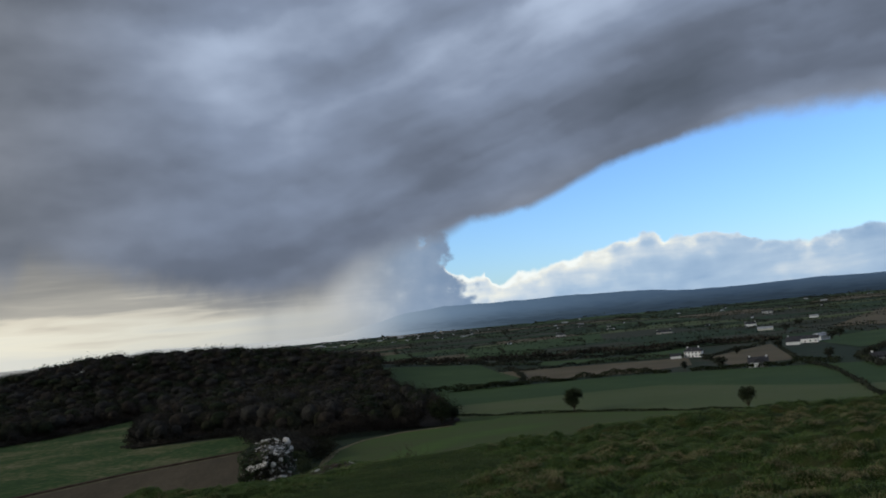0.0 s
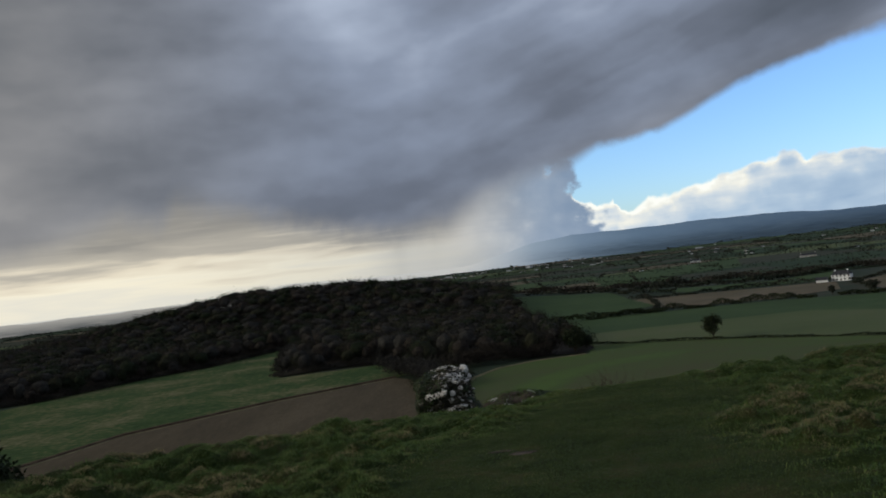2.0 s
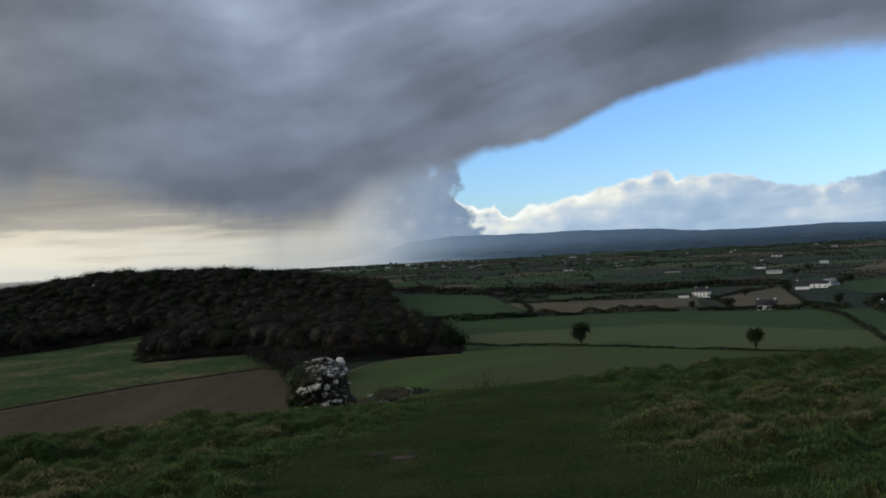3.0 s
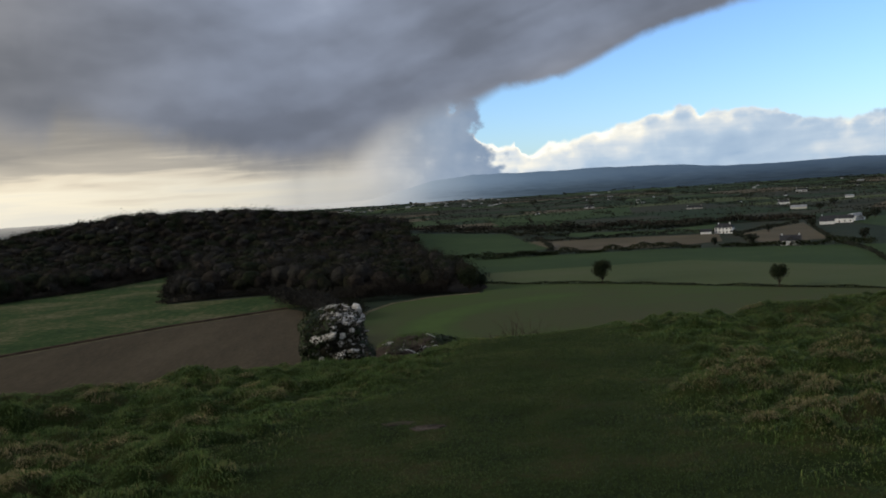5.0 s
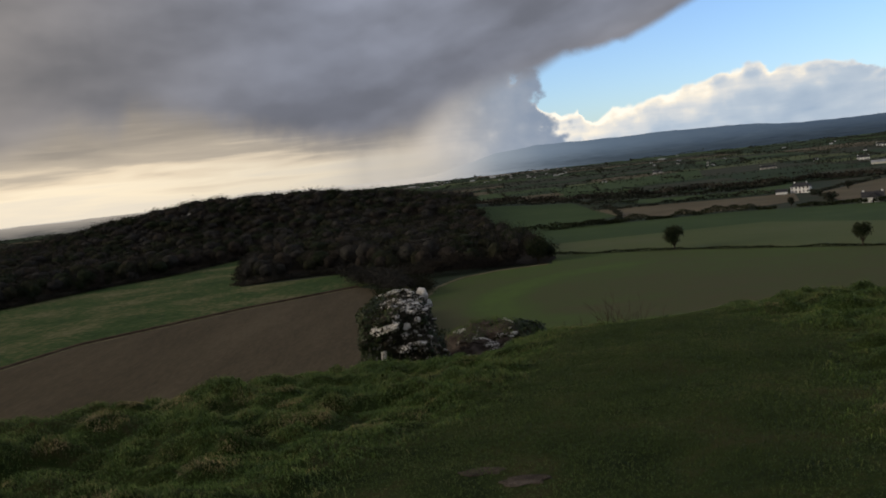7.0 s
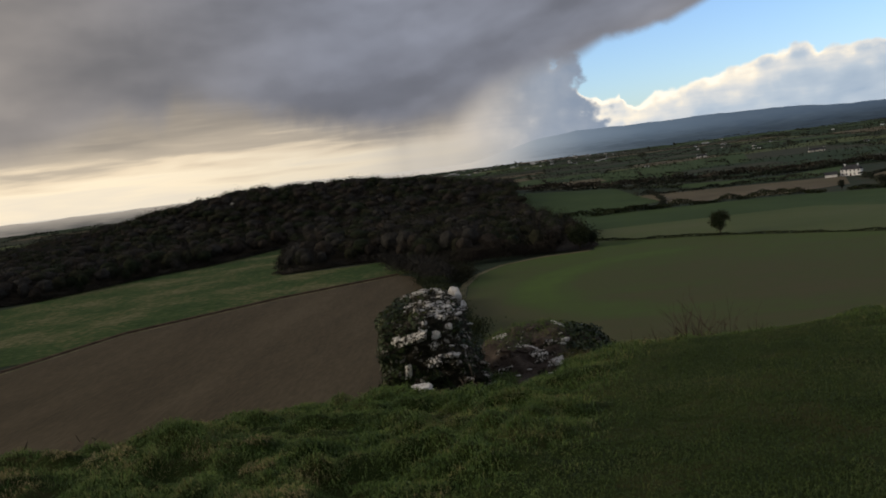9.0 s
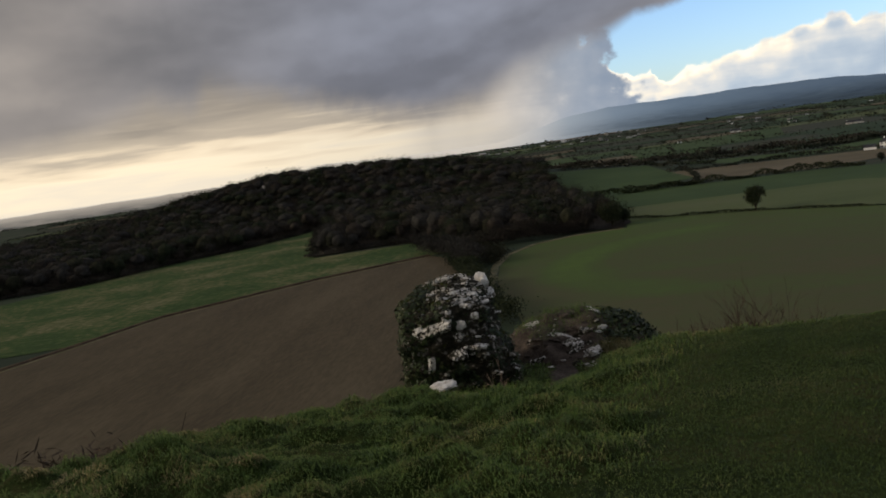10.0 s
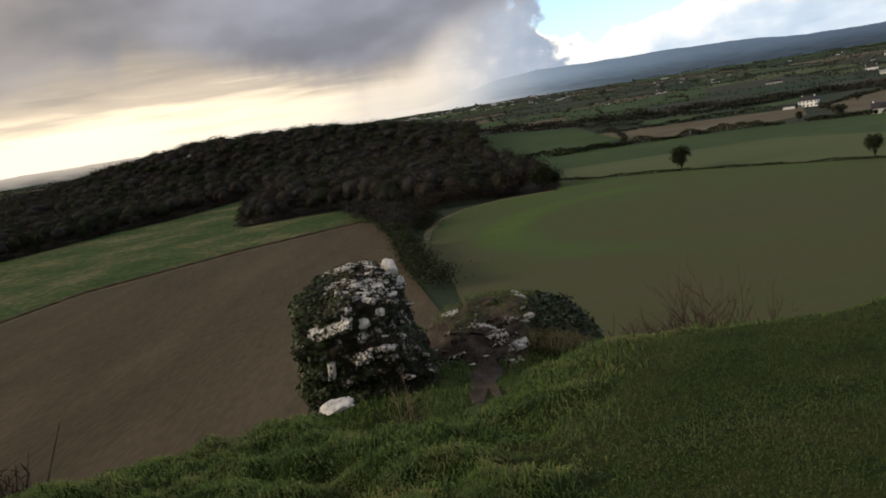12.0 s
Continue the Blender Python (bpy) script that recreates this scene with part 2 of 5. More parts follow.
M_STUBBLE = material("stubble", [(0.3, (0.105, 0.088, 0.055)), (0.55, (0.135, 0.112, 0.072)), (0.75, (0.165, 0.138, 0.09))], 0.02, 0.3, bump=0.2, bump_scale=1.0, bump_distance=0.2, spread=0.12)
M_VERGE = material("dry_verge", [(0.25, (0.080, 0.085, 0.038)), (0.5, (0.14, 0.125, 0.068)), (0.75, (0.22, 0.185, 0.11))], 0.15, 1.2, bump=0.4, bump_scale=2.0, bump_distance=0.2)
M_BRAMBLE = material("bramble_bank", [(0.25, (0.035, 0.024, 0.016)), (0.5, (0.075, 0.050, 0.034)), (0.75, (0.11, 0.085, 0.05))], 0.2, 1.5, bump=0.6, bump_scale=3.0, bump_distance=0.3)
M_FALLOW = material("dull_fallow", [(0.3, (0.040, 0.044, 0.030)), (0.55, (0.052, 0.056, 0.036)), (0.75, (0.066, 0.064, 0.046))], 0.012, 0.2, bump=0, spread=0.12)
M_DULL_GREEN = material("dark_pasture", [(0.3, (0.026, 0.044, 0.022)), (0.55, (0.034, 0.056, 0.026)), (0.75, (0.044, 0.066, 0.032))], 0.012, 0.2, bump=0, spread=0.12)
M_GREY_CROWN = material("grey_twigs", [(0.25, (0.024, 0.023, 0.021)), (0.5, (0.042, 0.040, 0.036)), (0.75, (0.070, 0.066, 0.058))], 0.25, 1.6, rough=1.0, bump=0.9, bump_scale=1.1, bump_distance=0.8, spread=0.5, specular=0.02)
M_RUSSET_CROWN = material("russet_twigs", [(0.25, (0.022, 0.019, 0.016)), (0.5, (0.040, 0.034, 0.028)), (0.75, (0.066, 0.056, 0.046))], 0.25, 1.6, rough=1.0, bump=0.9, bump_scale=1.1, bump_distance=0.8, spread=0.5, specular=0.02)
M_OLIVE_CROWN = material("olive_twigs", [(0.25, (0.017, 0.018, 0.012)), (0.5, (0.032, 0.033, 0.021)), (0.75, (0.056, 0.054, 0.034))], 0.25, 1.6, rough=1.0, bump=0.9, bump_scale=1.1, bump_distance=0.8, spread=0.5, specular=0.02)
M_IVIED_CROWN = material("ivied_crown", [(0.25, (0.011, 0.015, 0.009)), (0.5, (0.020, 0.026, 0.013)), (0.75, (0.036, 0.042, 0.022))], 0.25, 1.6, rough=0.9, bump=0.9, bump_scale=1.1, bump_distance=0.8, spread=0.5, specular=0.08)
M_WOOD_FAR = material("winter_twigs", [(0.25, (0.015, 0.0145, 0.012)), (0.5, (0.036, 0.034, 0.027)), (0.75, (0.088, 0.078, 0.062))], 0.03, 0.1, rough=1.0, bump=0, island=0.06, spread=0.6, specular=0.03)
M_EVERGREEN = material("evergreen_leaves", [(0.25, (0.012, 0.018, 0.008)), (0.5, (0.023, 0.032, 0.013)), (0.75, (0.042, 0.050, 0.021))], 0.08, 0.6, specular=0.15, rough=0.8, bump=0, island=0.45)
M_HEDGE = material("hedge_leaves", [(0.25, (0.020, 0.026, 0.018)), (0.5, (0.036, 0.042, 0.030)), (0.75, (0.060, 0.060, 0.044))], 0.02, 0.15, rough=0.9, bump=0, island=0.4)
M_BARK = material("bark", [(0.3, (0.035, 0.028, 0.022)), (0.7, (0.085, 0.068, 0.052))], 6.0, 40.0, bump=0.6)
M_TWIG = material("pale_twig", [(0.3, (0.14, 0.10, 0.075)), (0.7, (0.26, 0.20, 0.15))], 8.0, 50.0, bump=0.2)
M_SHRUB = material("shrub_twig", [(0.3, (0.055, 0.040, 0.030)), (0.7, (0.115, 0.085, 0.062))], 8.0, 50.0, bump=0.2)
M_IVY = material("ivy_leaf", [(0.2, (0.012, 0.020, 0.007)), (0.5, (0.024, 0.040, 0.012)), (0.75, (0.044, 0.060, 0.019)), (0.95, (0.085, 0.085, 0.035))], 3.0, 18.0, rough=0.6, bump=0, island=0.6, specular=0.25)
M_EARTHSTONE = material("mossy_masonry", [(0.30, (0.018, 0.019, 0.012)), (0.48, (0.040, 0.036, 0.026)), (0.60, (0.066, 0.058, 0.044)), (0.64, (0.26, 0.24, 0.20)), (0.78, (0.50, 0.47, 0.42))], 6.0, 20.0, spread=0.55, bump=1.0, bump_scale=22.0, bump_distance=0.05)
M_LIMESTONE = material("lichened_limestone", [(0.34, (0.03, 0.028, 0.020)), (0.44, (0.11, 0.10, 0.08)), (0.53, (0.40, 0.375, 0.335)), (0.72, (0.72, 0.69, 0.64))], 9.0, 34.0, spread=0.95, bump=0.9, bump_scale=26.0, bump_distance=0.03, random_part=0.35)
M_WHITE_STONE = material("white_limestone", [(0.25, (0.34, 0.30, 0.25)), (0.45, (0.60, 0.57, 0.52)), (0.7, (0.78, 0.76, 0.72))], 8.0, 30.0, bump=0.8, bump_scale=26.0, bump_distance=0.03)
M_DIRT = material("trodden_earth", [(0.3, (0.040, 0.031, 0.025)), (0.5, (0.076, 0.060, 0.049)), (0.75, (0.16, 0.13, 0.105))], 4.0, 28.0, bump=1.0, bump_scale=24.0, bump_distance=0.04)
M_MOSS = material("moss", [(0.3, (0.030, 0.042, 0.012)), (0.55, (0.075, 0.080, 0.022)), (0.75, (0.11, 0.10, 0.04))], 7.0, 40.0, bump=0.9, bump_scale=50.0, bump_distance=0.03)
M_RENDER = material("white_wall_render", [(0.3, (0.80, 0.79, 0.77)), (0.7, (0.88, 0.87, 0.85))], 0.3, 3.0, bump=0.1)
M_CREAM = material("cream_wall_render", [(0.3, (0.62, 0.59, 0.52)), (0.7, (0.74, 0.70, 0.62))], 0.3, 3.0, bump=0.1)
M_SLATE = material("roof_slate", [(0.3, (0.035, 0.035, 0.040)), (0.7, (0.070, 0.070, 0.075))], 0.8, 6.0, bump=0.3)
M_SHED = material("shed_sheeting", [(0.3, (0.26, 0.27, 0.28)), (0.7, (0.42, 0.43, 0.44))], 0.2, 2.0, bump=0.1, rough=0.6)
M_PANE = material("window_glass", [(0.3, (0.015, 0.018, 0.022)), (0.7, (0.03, 0.035, 0.04))], 0.5, 2.0, rough=0.12, bump=0, specular=0.6)
M_DOOR = material("painted_door", [(0.3, (0.05, 0.03, 0.025)), (0.7, (0.08, 0.05, 0.04))], 1.0, 9.0, bump=0.1, rough=0.5)


def crop_material():
    """Young crop: greener on the sweeping headland, thin and earthy further in, with faint drill lines round the curve."""
    m = bpy.data.materials.new("winter_crop")
    m.use_nodes = True
    n = Nodes(m.node_tree)
    place = n.node("ShaderNodeTexCoord").outputs["Object"]
    x, y, _ = n.node("ShaderNodeSeparateXYZ", Vector=place).outputs
    reach = n.math("SQRT", n.math("ADD", n.math("POWER", n.math("SUBTRACT", x, 72.0), 2.0), n.math("POWER", n.math("SUBTRACT", y, 300.0), 2.0)))
    wander = n.math("SUBTRACT", n.noise(place, 0.02, 4.0), 0.5)
    reach = n.math("MULTIPLY_ADD", wander, 13.0, reach)
    head = n.math("MULTIPLY", n.math("MULTIPLY", n.step(reach, 50.0, 66.0), n.step(reach, 86.0, 72.0)), n.math("MULTIPLY", n.step(x, 110.0, 55.0), n.step(y, 190.0, 290.0)))
    far = n.math("MULTIPLY", n.step(y, 250.0, 400.0), 0.42)
    lines = n.math("MULTIPLY", n.math("SUBTRACT", n.noise(n.node("ShaderNodeMapping", Vector=place, Rotation=(0, 0, radians(28)), Scale=(0.010, 0.11, 1.0)).outputs[0], 1.0, 4.0), 0.5), 0.34)
    grain = n.math("MULTIPLY", n.math("SUBTRACT", n.noise(place, 0.22, 6.0, 0.75), 0.5), 0.55)
    value = n.math("ADD", n.math("ADD", n.math("MAXIMUM", n.math("MULTIPLY", head, 0.42), n.math("MULTIPLY", far, 0.6)), n.math("MULTIPLY", wander, 0.5)), n.math("ADD", lines, n.math("ADD", grain, 0.25)))
    colour = n.ramp(value, [(0.0, (0.096, 0.082, 0.050)), (0.3, (0.080, 0.088, 0.042)), (0.55, (0.074, 0.104, 0.036)), (0.9, (0.090, 0.144, 0.037))])
    bump = n.node("ShaderNodeBump", Height=n.noise(place, 1.2, 5.0), Strength=0.3, Distance=0.2).outputs[0]
    shader = n.node("ShaderNodeBsdfPrincipled", Base_Color=colour, Roughness=0.9, Normal=bump, Specular_IOR_Level=0.04)
    end = n.node("ShaderNodeOutputMaterial")
    n.tree.links.new(shader.outputs[0], end.inputs["Surface"])
    return m


M_CROP = crop_material()


def hill_haze_material():
    """Far hills: a plain backdrop, its blue evening haze painted as emission, dimmer below."""
    m = bpy.data.materials.new("hazed_hills")
    m.use_nodes = True
    n = Nodes(m.node_tree)
    place = n.node("ShaderNodeTexCoord").outputs["Object"]
    patch = n.noise(n.node("ShaderNodeMapping", Vector=place, Scale=(1, 1, 4)).outputs[0], 0.006, 5.0, 0.6)
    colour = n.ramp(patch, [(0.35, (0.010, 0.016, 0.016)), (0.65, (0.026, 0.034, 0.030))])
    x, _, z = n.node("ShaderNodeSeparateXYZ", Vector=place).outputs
    # painted haze: pale to the left, deeper blue to the right
    haze_glow = n.ramp(n.math("MULTIPLY_ADD", x, 1 / 4000, 0.5), [(0.0, srgb(186, 180, 170)), (0.44, srgb(182, 177, 170)), (0.495, srgb(160, 163, 167)), (0.535, srgb(132, 142, 153)), (0.60, srgb(102, 116, 132)), (0.68, srgb(83, 98, 115)), (0.8, srgb(70, 84, 101)), (1.0, srgb(62, 75, 92))])
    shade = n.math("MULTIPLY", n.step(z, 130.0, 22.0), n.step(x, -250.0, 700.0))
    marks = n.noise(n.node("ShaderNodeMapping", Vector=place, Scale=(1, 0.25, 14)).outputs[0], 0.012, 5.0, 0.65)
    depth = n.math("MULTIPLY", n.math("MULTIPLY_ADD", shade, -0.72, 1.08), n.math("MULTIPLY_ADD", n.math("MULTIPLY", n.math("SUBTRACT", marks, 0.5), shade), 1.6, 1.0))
    shader = n.node("ShaderNodeBsdfPrincipled", Base_Color=colour, Roughness=1.0, Specular_IOR_Level=0.0, Emission_Color=haze_glow, Emission_Strength=depth)
    end = n.node("ShaderNodeOutputMaterial")
    n.tree.links.new(shader.outputs[0], end.inputs["Surface"])
    return m


M_HAZED_HILLS = hill_haze_material()


def lowland_material():
    """Distant low country, fields half lost in mist painted as emission: a plain backdrop."""
    m = bpy.data.materials.new("haze_glow_lowland")
    m.use_nodes = True
    n = Nodes(m.node_tree)
    place = n.node("ShaderNodeTexCoord").outputs["Object"]
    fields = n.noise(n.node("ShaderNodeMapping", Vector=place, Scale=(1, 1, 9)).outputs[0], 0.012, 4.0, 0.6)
    haze_glow = n.ramp(fields, [(0.3, srgb(84, 84, 84)), (0.5, srgb(106, 104, 101)), (0.7, srgb(134, 129, 122))])
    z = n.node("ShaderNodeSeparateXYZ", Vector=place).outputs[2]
    # painted mist whitens the glow towards the higher, farther edge
    haze_glow = n.mix(n.step(z, 10.0, 40.0), haze_glow, srgb(172, 165, 155))
    shader = n.node("ShaderNodeBsdfPrincipled", Base_Color=(0.02, 0.022, 0.02, 1), Roughness=1.0, Specular_IOR_Level=0.0, Emission_Color=haze_glow, Emission_Strength=0.8)
    end = n.node("ShaderNodeOutputMaterial")
    n.tree.links.new(shader.outputs[0], end.inputs["Surface"])
    return m


M_LOWLAND = lowland_material()


# ---- mesh helpers ----
def mesh_from(name, verts, faces, mat, smooth=False):
    """A mesh from arrays: verts (n, 3), faces (m, 3 or 4)."""
    verts, faces = np.asarray(verts, np.float32), np.asarray(faces, np.int32)
    me = bpy.data.meshes.new(name)
    me.vertices.add(len(verts))
    me.vertices.foreach_set("co", verts.ravel())
    k = faces.shape[1]
    me.loops.add(faces.size)
    me.loops.foreach_set("vertex_index", faces.ravel())
    me.polygons.add(len(faces))
    me.polygons.foreach_set("loop_start", np.arange(0, faces.size, k, dtype=np.int32))
    if smooth:
        me.polygons.foreach_set("use_smooth", np.ones(len(faces), bool))
    me.materials.append(mat)
    me.update(calc_edges=True)
    return me


def part(name, shape, mat, parent=None, label=""):
    """Links a bmesh or a mesh as one object under a thing or a part."""
    if isinstance(shape, bmesh.types.BMesh):
        me = bpy.data.meshes.new(name)
        shape.to_mesh(me)
        shape.free()
        me.materials.append(mat)
    else:
        me = shape
    ob = new(name, me)
    ob.parent = parent
    return tagged(ob, label)


def thing(name, label, category, place=(0, 0, 0), turn=0.0, group="", kind=""):
    ob = new(name)
    ob.matrix_world = pose(*place, 0, 0, turn)
    return tagged(ob, label, category, group, kind)


def value_noise(x, y, scale, seed=0):
    """Smooth noise from -1 to 1 over arrays."""
    x, y = np.asarray(x, float) * scale, np.asarray(y, float) * scale
    xi, yi = np.floor(x).astype(np.int64), np.floor(y).astype(np.int64)
    fx, fy = x - xi, y - yi
    fx, fy = fx * fx * (3 - 2 * fx), fy * fy * (3 - 2 * fy)

    def corner(a, b):
        h = (a * 374761393 + b * 668265263 + seed * 974711) & 0x7FFFFFFF
        h = ((h ^ (h >> 13)) * 1274126177) & 0x7FFFFFFF
        return ((h ^ (h >> 16)) & 0xFFFF) / 32767.5 - 1

    top = corner(xi, yi) * (1 - fx) + corner(xi + 1, yi) * fx
    bottom = corner(xi, yi + 1) * (1 - fx) + corner(xi + 1, yi + 1) * fx
    return top * (1 - fy) + bottom * fy


def smooth(a, low, high):
    t = np.clip((np.asarray(a, float) - low) / (high - low), 0, 1)
    return t * t * (3 - 2 * t)


# ---- the lie of the land ----
BRINK_X = [-60, -20, -9, -6.2, -4.2, -2.8, -1.7, -1.0, -0.4, 0.3, 1.0, 5.0, 8.0, 12.0, 20, 60]
BRINK_Y = [-60, -6, 11.0, 14.0, 15.3, 15.7, 16.4, 17.2, 16.2, 16.6, 17.3, 17.5, 18.3, 17.6, 13, -40]


def brink(x):
    return np.interp(x, BRINK_X, BRINK_Y) + 0.18 * value_noise(x, 0 * np.asarray(x), 1.1, 5)


def roughness_at(x, y):
    """1 where the hilltop grass is rank and tussocky, 0 on the trodden sward."""
    wave = 0.7 * value_noise(x, y, 0.35, 3)
    left = smooth(-np.asarray(x) + wave + 0.22 * (np.asarray(y) - 12), -0.2, 1.0)
    right = smooth(np.asarray(x) + wave - 0.14 * (np.asarray(y) - 9), 2.3, 3.5)
    return np.clip(left + right, 0, 1)


def mound_field():
    """Where the hilltop's hummocks stand and how wide and high each is, and the lift they give on a fine grid."""
    own = np.random.default_rng(31)
    mx, my = own.uniform(-8.5, 13, 1500), own.uniform(6.5, 18.3, 1500)
    keep = (roughness_at(mx, my) > 0.55) & (my - brink(mx) < -0.12) & (value_noise(mx, my, 0.45, 91) > -0.35)
    mx, my = mx[keep], my[keep]
    wide, high = own.uniform(0.10, 0.27, len(mx)), own.uniform(0.035, 0.13, len(mx))
    high *= 1 - 0.6 * smooth(my - brink(mx), -1.2, -0.3)
    gx, gy = np.meshgrid(np.arange(-10, 15, 0.04), np.arange(5, 20, 0.04))
    lift = np.zeros(gx.shape)
    for a, b, w, h in zip(mx, my, wide, high):
        i, j, k = int((a + 10) / 0.04), int((b - 5) / 0.04), int(2.6 * w / 0.04) + 1
        part_of = np.s_[max(j - k, 0):j + k + 1, max(i - k, 0):i + k + 1]
        bump = h * np.exp(-(((gx[part_of] - a) / w) ** 2 + ((gy[part_of] - b) / (0.8 * w)) ** 2) ** 1.3)
        lift[part_of] = np.maximum(lift[part_of], bump)
    return mx, my, wide, high, lift


MOUND_X, MOUND_Y, MOUND_W, MOUND_H, MOUND_LIFT = mound_field()


def mound_lift(x, y):
    u, v = np.clip((np.asarray(x, float) + 10) / 0.04, 0, MOUND_LIFT.shape[1] - 2), np.clip((np.asarray(y, float) - 5) / 0.04, 0, MOUND_LIFT.shape[0] - 2)
    i, j = u.astype(int), v.astype(int)
    f, g = u - i, v - j
    return (MOUND_LIFT[j, i] * (1 - f) + MOUND_LIFT[j, i + 1] * f) * (1 - g) + (MOUND_LIFT[j + 1, i] * (1 - f) + MOUND_LIFT[j + 1, i + 1] * f) * g


def plain_height(x, y):
    x, y = np.asarray(x, float), np.asarray(y, float)
    r = np.hypot(x, y)
    rise = 46 * np.clip((r - 900) / 3900, 0, 1) ** 1.3 * (0.5 + 0.5 * smooth(x / np.maximum(r, 1.0), -0.42, -0.1))
    hill = 38 * np.exp(-((x + 260) / np.where(x < -260, 195, 265)) ** 2 - ((y - 880) / 135) ** 2)
    roll = 1.0 * value_noise(x, y, 0.004, 8) * smooth(r, 300, 800)
    return rise + hill + roll


def hill_height(x, y):
    x, y = np.asarray(x, float), np.asarray(y, float)
    s = y - brink(x)
    rough = roughness_at(x, y)
    top = 46.1 - 0.053 * y + 0.012 * np.clip(x, -3, 12) + 0.03 * np.clip(x - 1.2, 0, 2.0) - 0.09 * smooth(y, 14.0, 16.5) * smooth(-x, -1.2, 0.0) + 0.10 * value_noise(x, y, 0.33, 1) * smooth(np.abs(x - 0.6), 0.8, 3)
    top = top + rough * (0.07 * value_noise(x, y, 1.3, 2) + 0.05 * np.maximum(value_noise(x, y, 3.3, 4), -0.05) + 0.05 * value_noise(x, y, 6.5, 14)) + 0.012 * value_noise(x, y, 2.2, 6) + mound_lift(x, y)
    lip = 0.5 * (s + np.sqrt(s * s + 0.05))
    drop = lip * 1.25 + 0.25 * value_noise(x, y, 0.7, 9) * smooth(s, 0.3, 2)
    back = smooth(-y, 20, 60) * 12
    slope = top - drop - back
    # ledge with the ruin
    ledge = 44.18 + 0.08 * value_noise(x, y, 1.3, 11) - 0.1 * (y - 19)
    on = smooth(x, -2.3, -1.5) * smooth(-x, -3.0, -1.6) * smooth(-y, -23.8, -22.4)
    shelf = np.maximum(slope, ledge)
    return slope * (1 - on) + shelf * on


def ground_height(x, y):
    h, p = hill_height(x, y), plain_height(x, y)
    d = h - p
    return p + 0.5 * (d + np.sqrt(d * d + 0.6))


def ground_sheet():
    fine = np.arange(-46, 48.01, 0.22)
    coarse = np.arange(50, 312, 5.0)
    angle = np.radians(np.concatenate([fine, coarse]))
    near = np.concatenate([[0.01], np.arange(0.4, 7, 0.3), np.arange(7, 26, 0.06)])
    far = [26.0]
    while far[-1] < 4850:
        far.append(far[-1] * (1.03 if far[-1] < 150 else 1.014))
    radius = np.concatenate([near, far])
    a, r = np.meshgrid(angle, radius)
    x, y = 0.5 + r * np.sin(a), -1.0 + r * np.cos(a)
    z = ground_height(x, y)
    rows, cols = x.shape
    index = np.arange(rows * cols).reshape(rows, cols)
    nxt = np.roll(index, -1, axis=1)
    faces = np.stack([index[:-1], index[1:], nxt[1:], nxt[:-1]], -1).reshape(-1, 4)
    verts = np.stack([x, y, z], -1).reshape(-1, 3)
    me = mesh_from("ground", verts, faces, M_TURF, True)
    me.materials.append(M_PLAIN)
    middle = np.repeat(np.hypot(x, y)[:-1].reshape(-1) > 45, 1)
    me.polygons.foreach_set("material_index", middle.astype(np.int32))
    ob = new("ground", me)
    tagged(ob, "grassy hilltop dropping to a wide farmed plain", "ground", kind="structure")


def inside(x, y, corners):
    hit = np.zeros(x.shape, bool)
    for (ax, ay), (bx, by) in zip(corners, corners[1:] + corners[:1]):
        cross = ((ay > y) != (by > y)) & (x < (bx - ax) * (y - ay) / ((by - ay) or 1e-9) + ax)
        hit ^= cross
    return hit


def field(name, corners, mat, label, step=6.0, lift=0.25):
    """A field laid over the plain: its outline is kept, and it follows the lie of the land."""
    bm = bmesh.new()
    loop = []
    for (ax, ay), (bx, by) in zip(corners, corners[1:] + corners[:1]):
        n = max(1, int(math.hypot(bx - ax, by - ay) / (step * 3)))
        loop += [(ax + (bx - ax) * i / n, ay + (by - ay) * i / n) for i in range(n)]
    bm.faces.new([bm.verts.new((px, py, 0)) for px, py in loop])
    xs, ys = [c[0] for c in corners], [c[1] for c in corners]
    for axis, low, high in ((0, min(xs), max(xs)), (1, min(ys), max(ys))):
        for k in range(1, int((high - low) / (step * 4)) + 1):
            at = low + k * step * 4
            co, no = ((at, 0, 0), (1, 0, 0)) if axis == 0 else ((0, at, 0), (0, 1, 0))
            bmesh.ops.bisect_plane(bm, geom=bm.verts[:] + bm.edges[:] + bm.faces[:], plane_co=co, plane_no=no)
    for vert in bm.verts:
        vert.co.z = float(plain_height(vert.co.x, vert.co.y)) + lift
    bmesh.ops.recalc_face_normals(bm, faces=bm.faces)
    if sum(f.normal.z for f in bm.faces) < 0:
        bmesh.ops.reverse_faces(bm, faces=bm.faces)
    return tagged(part(name, bm, mat), label, "field", kind="structure")


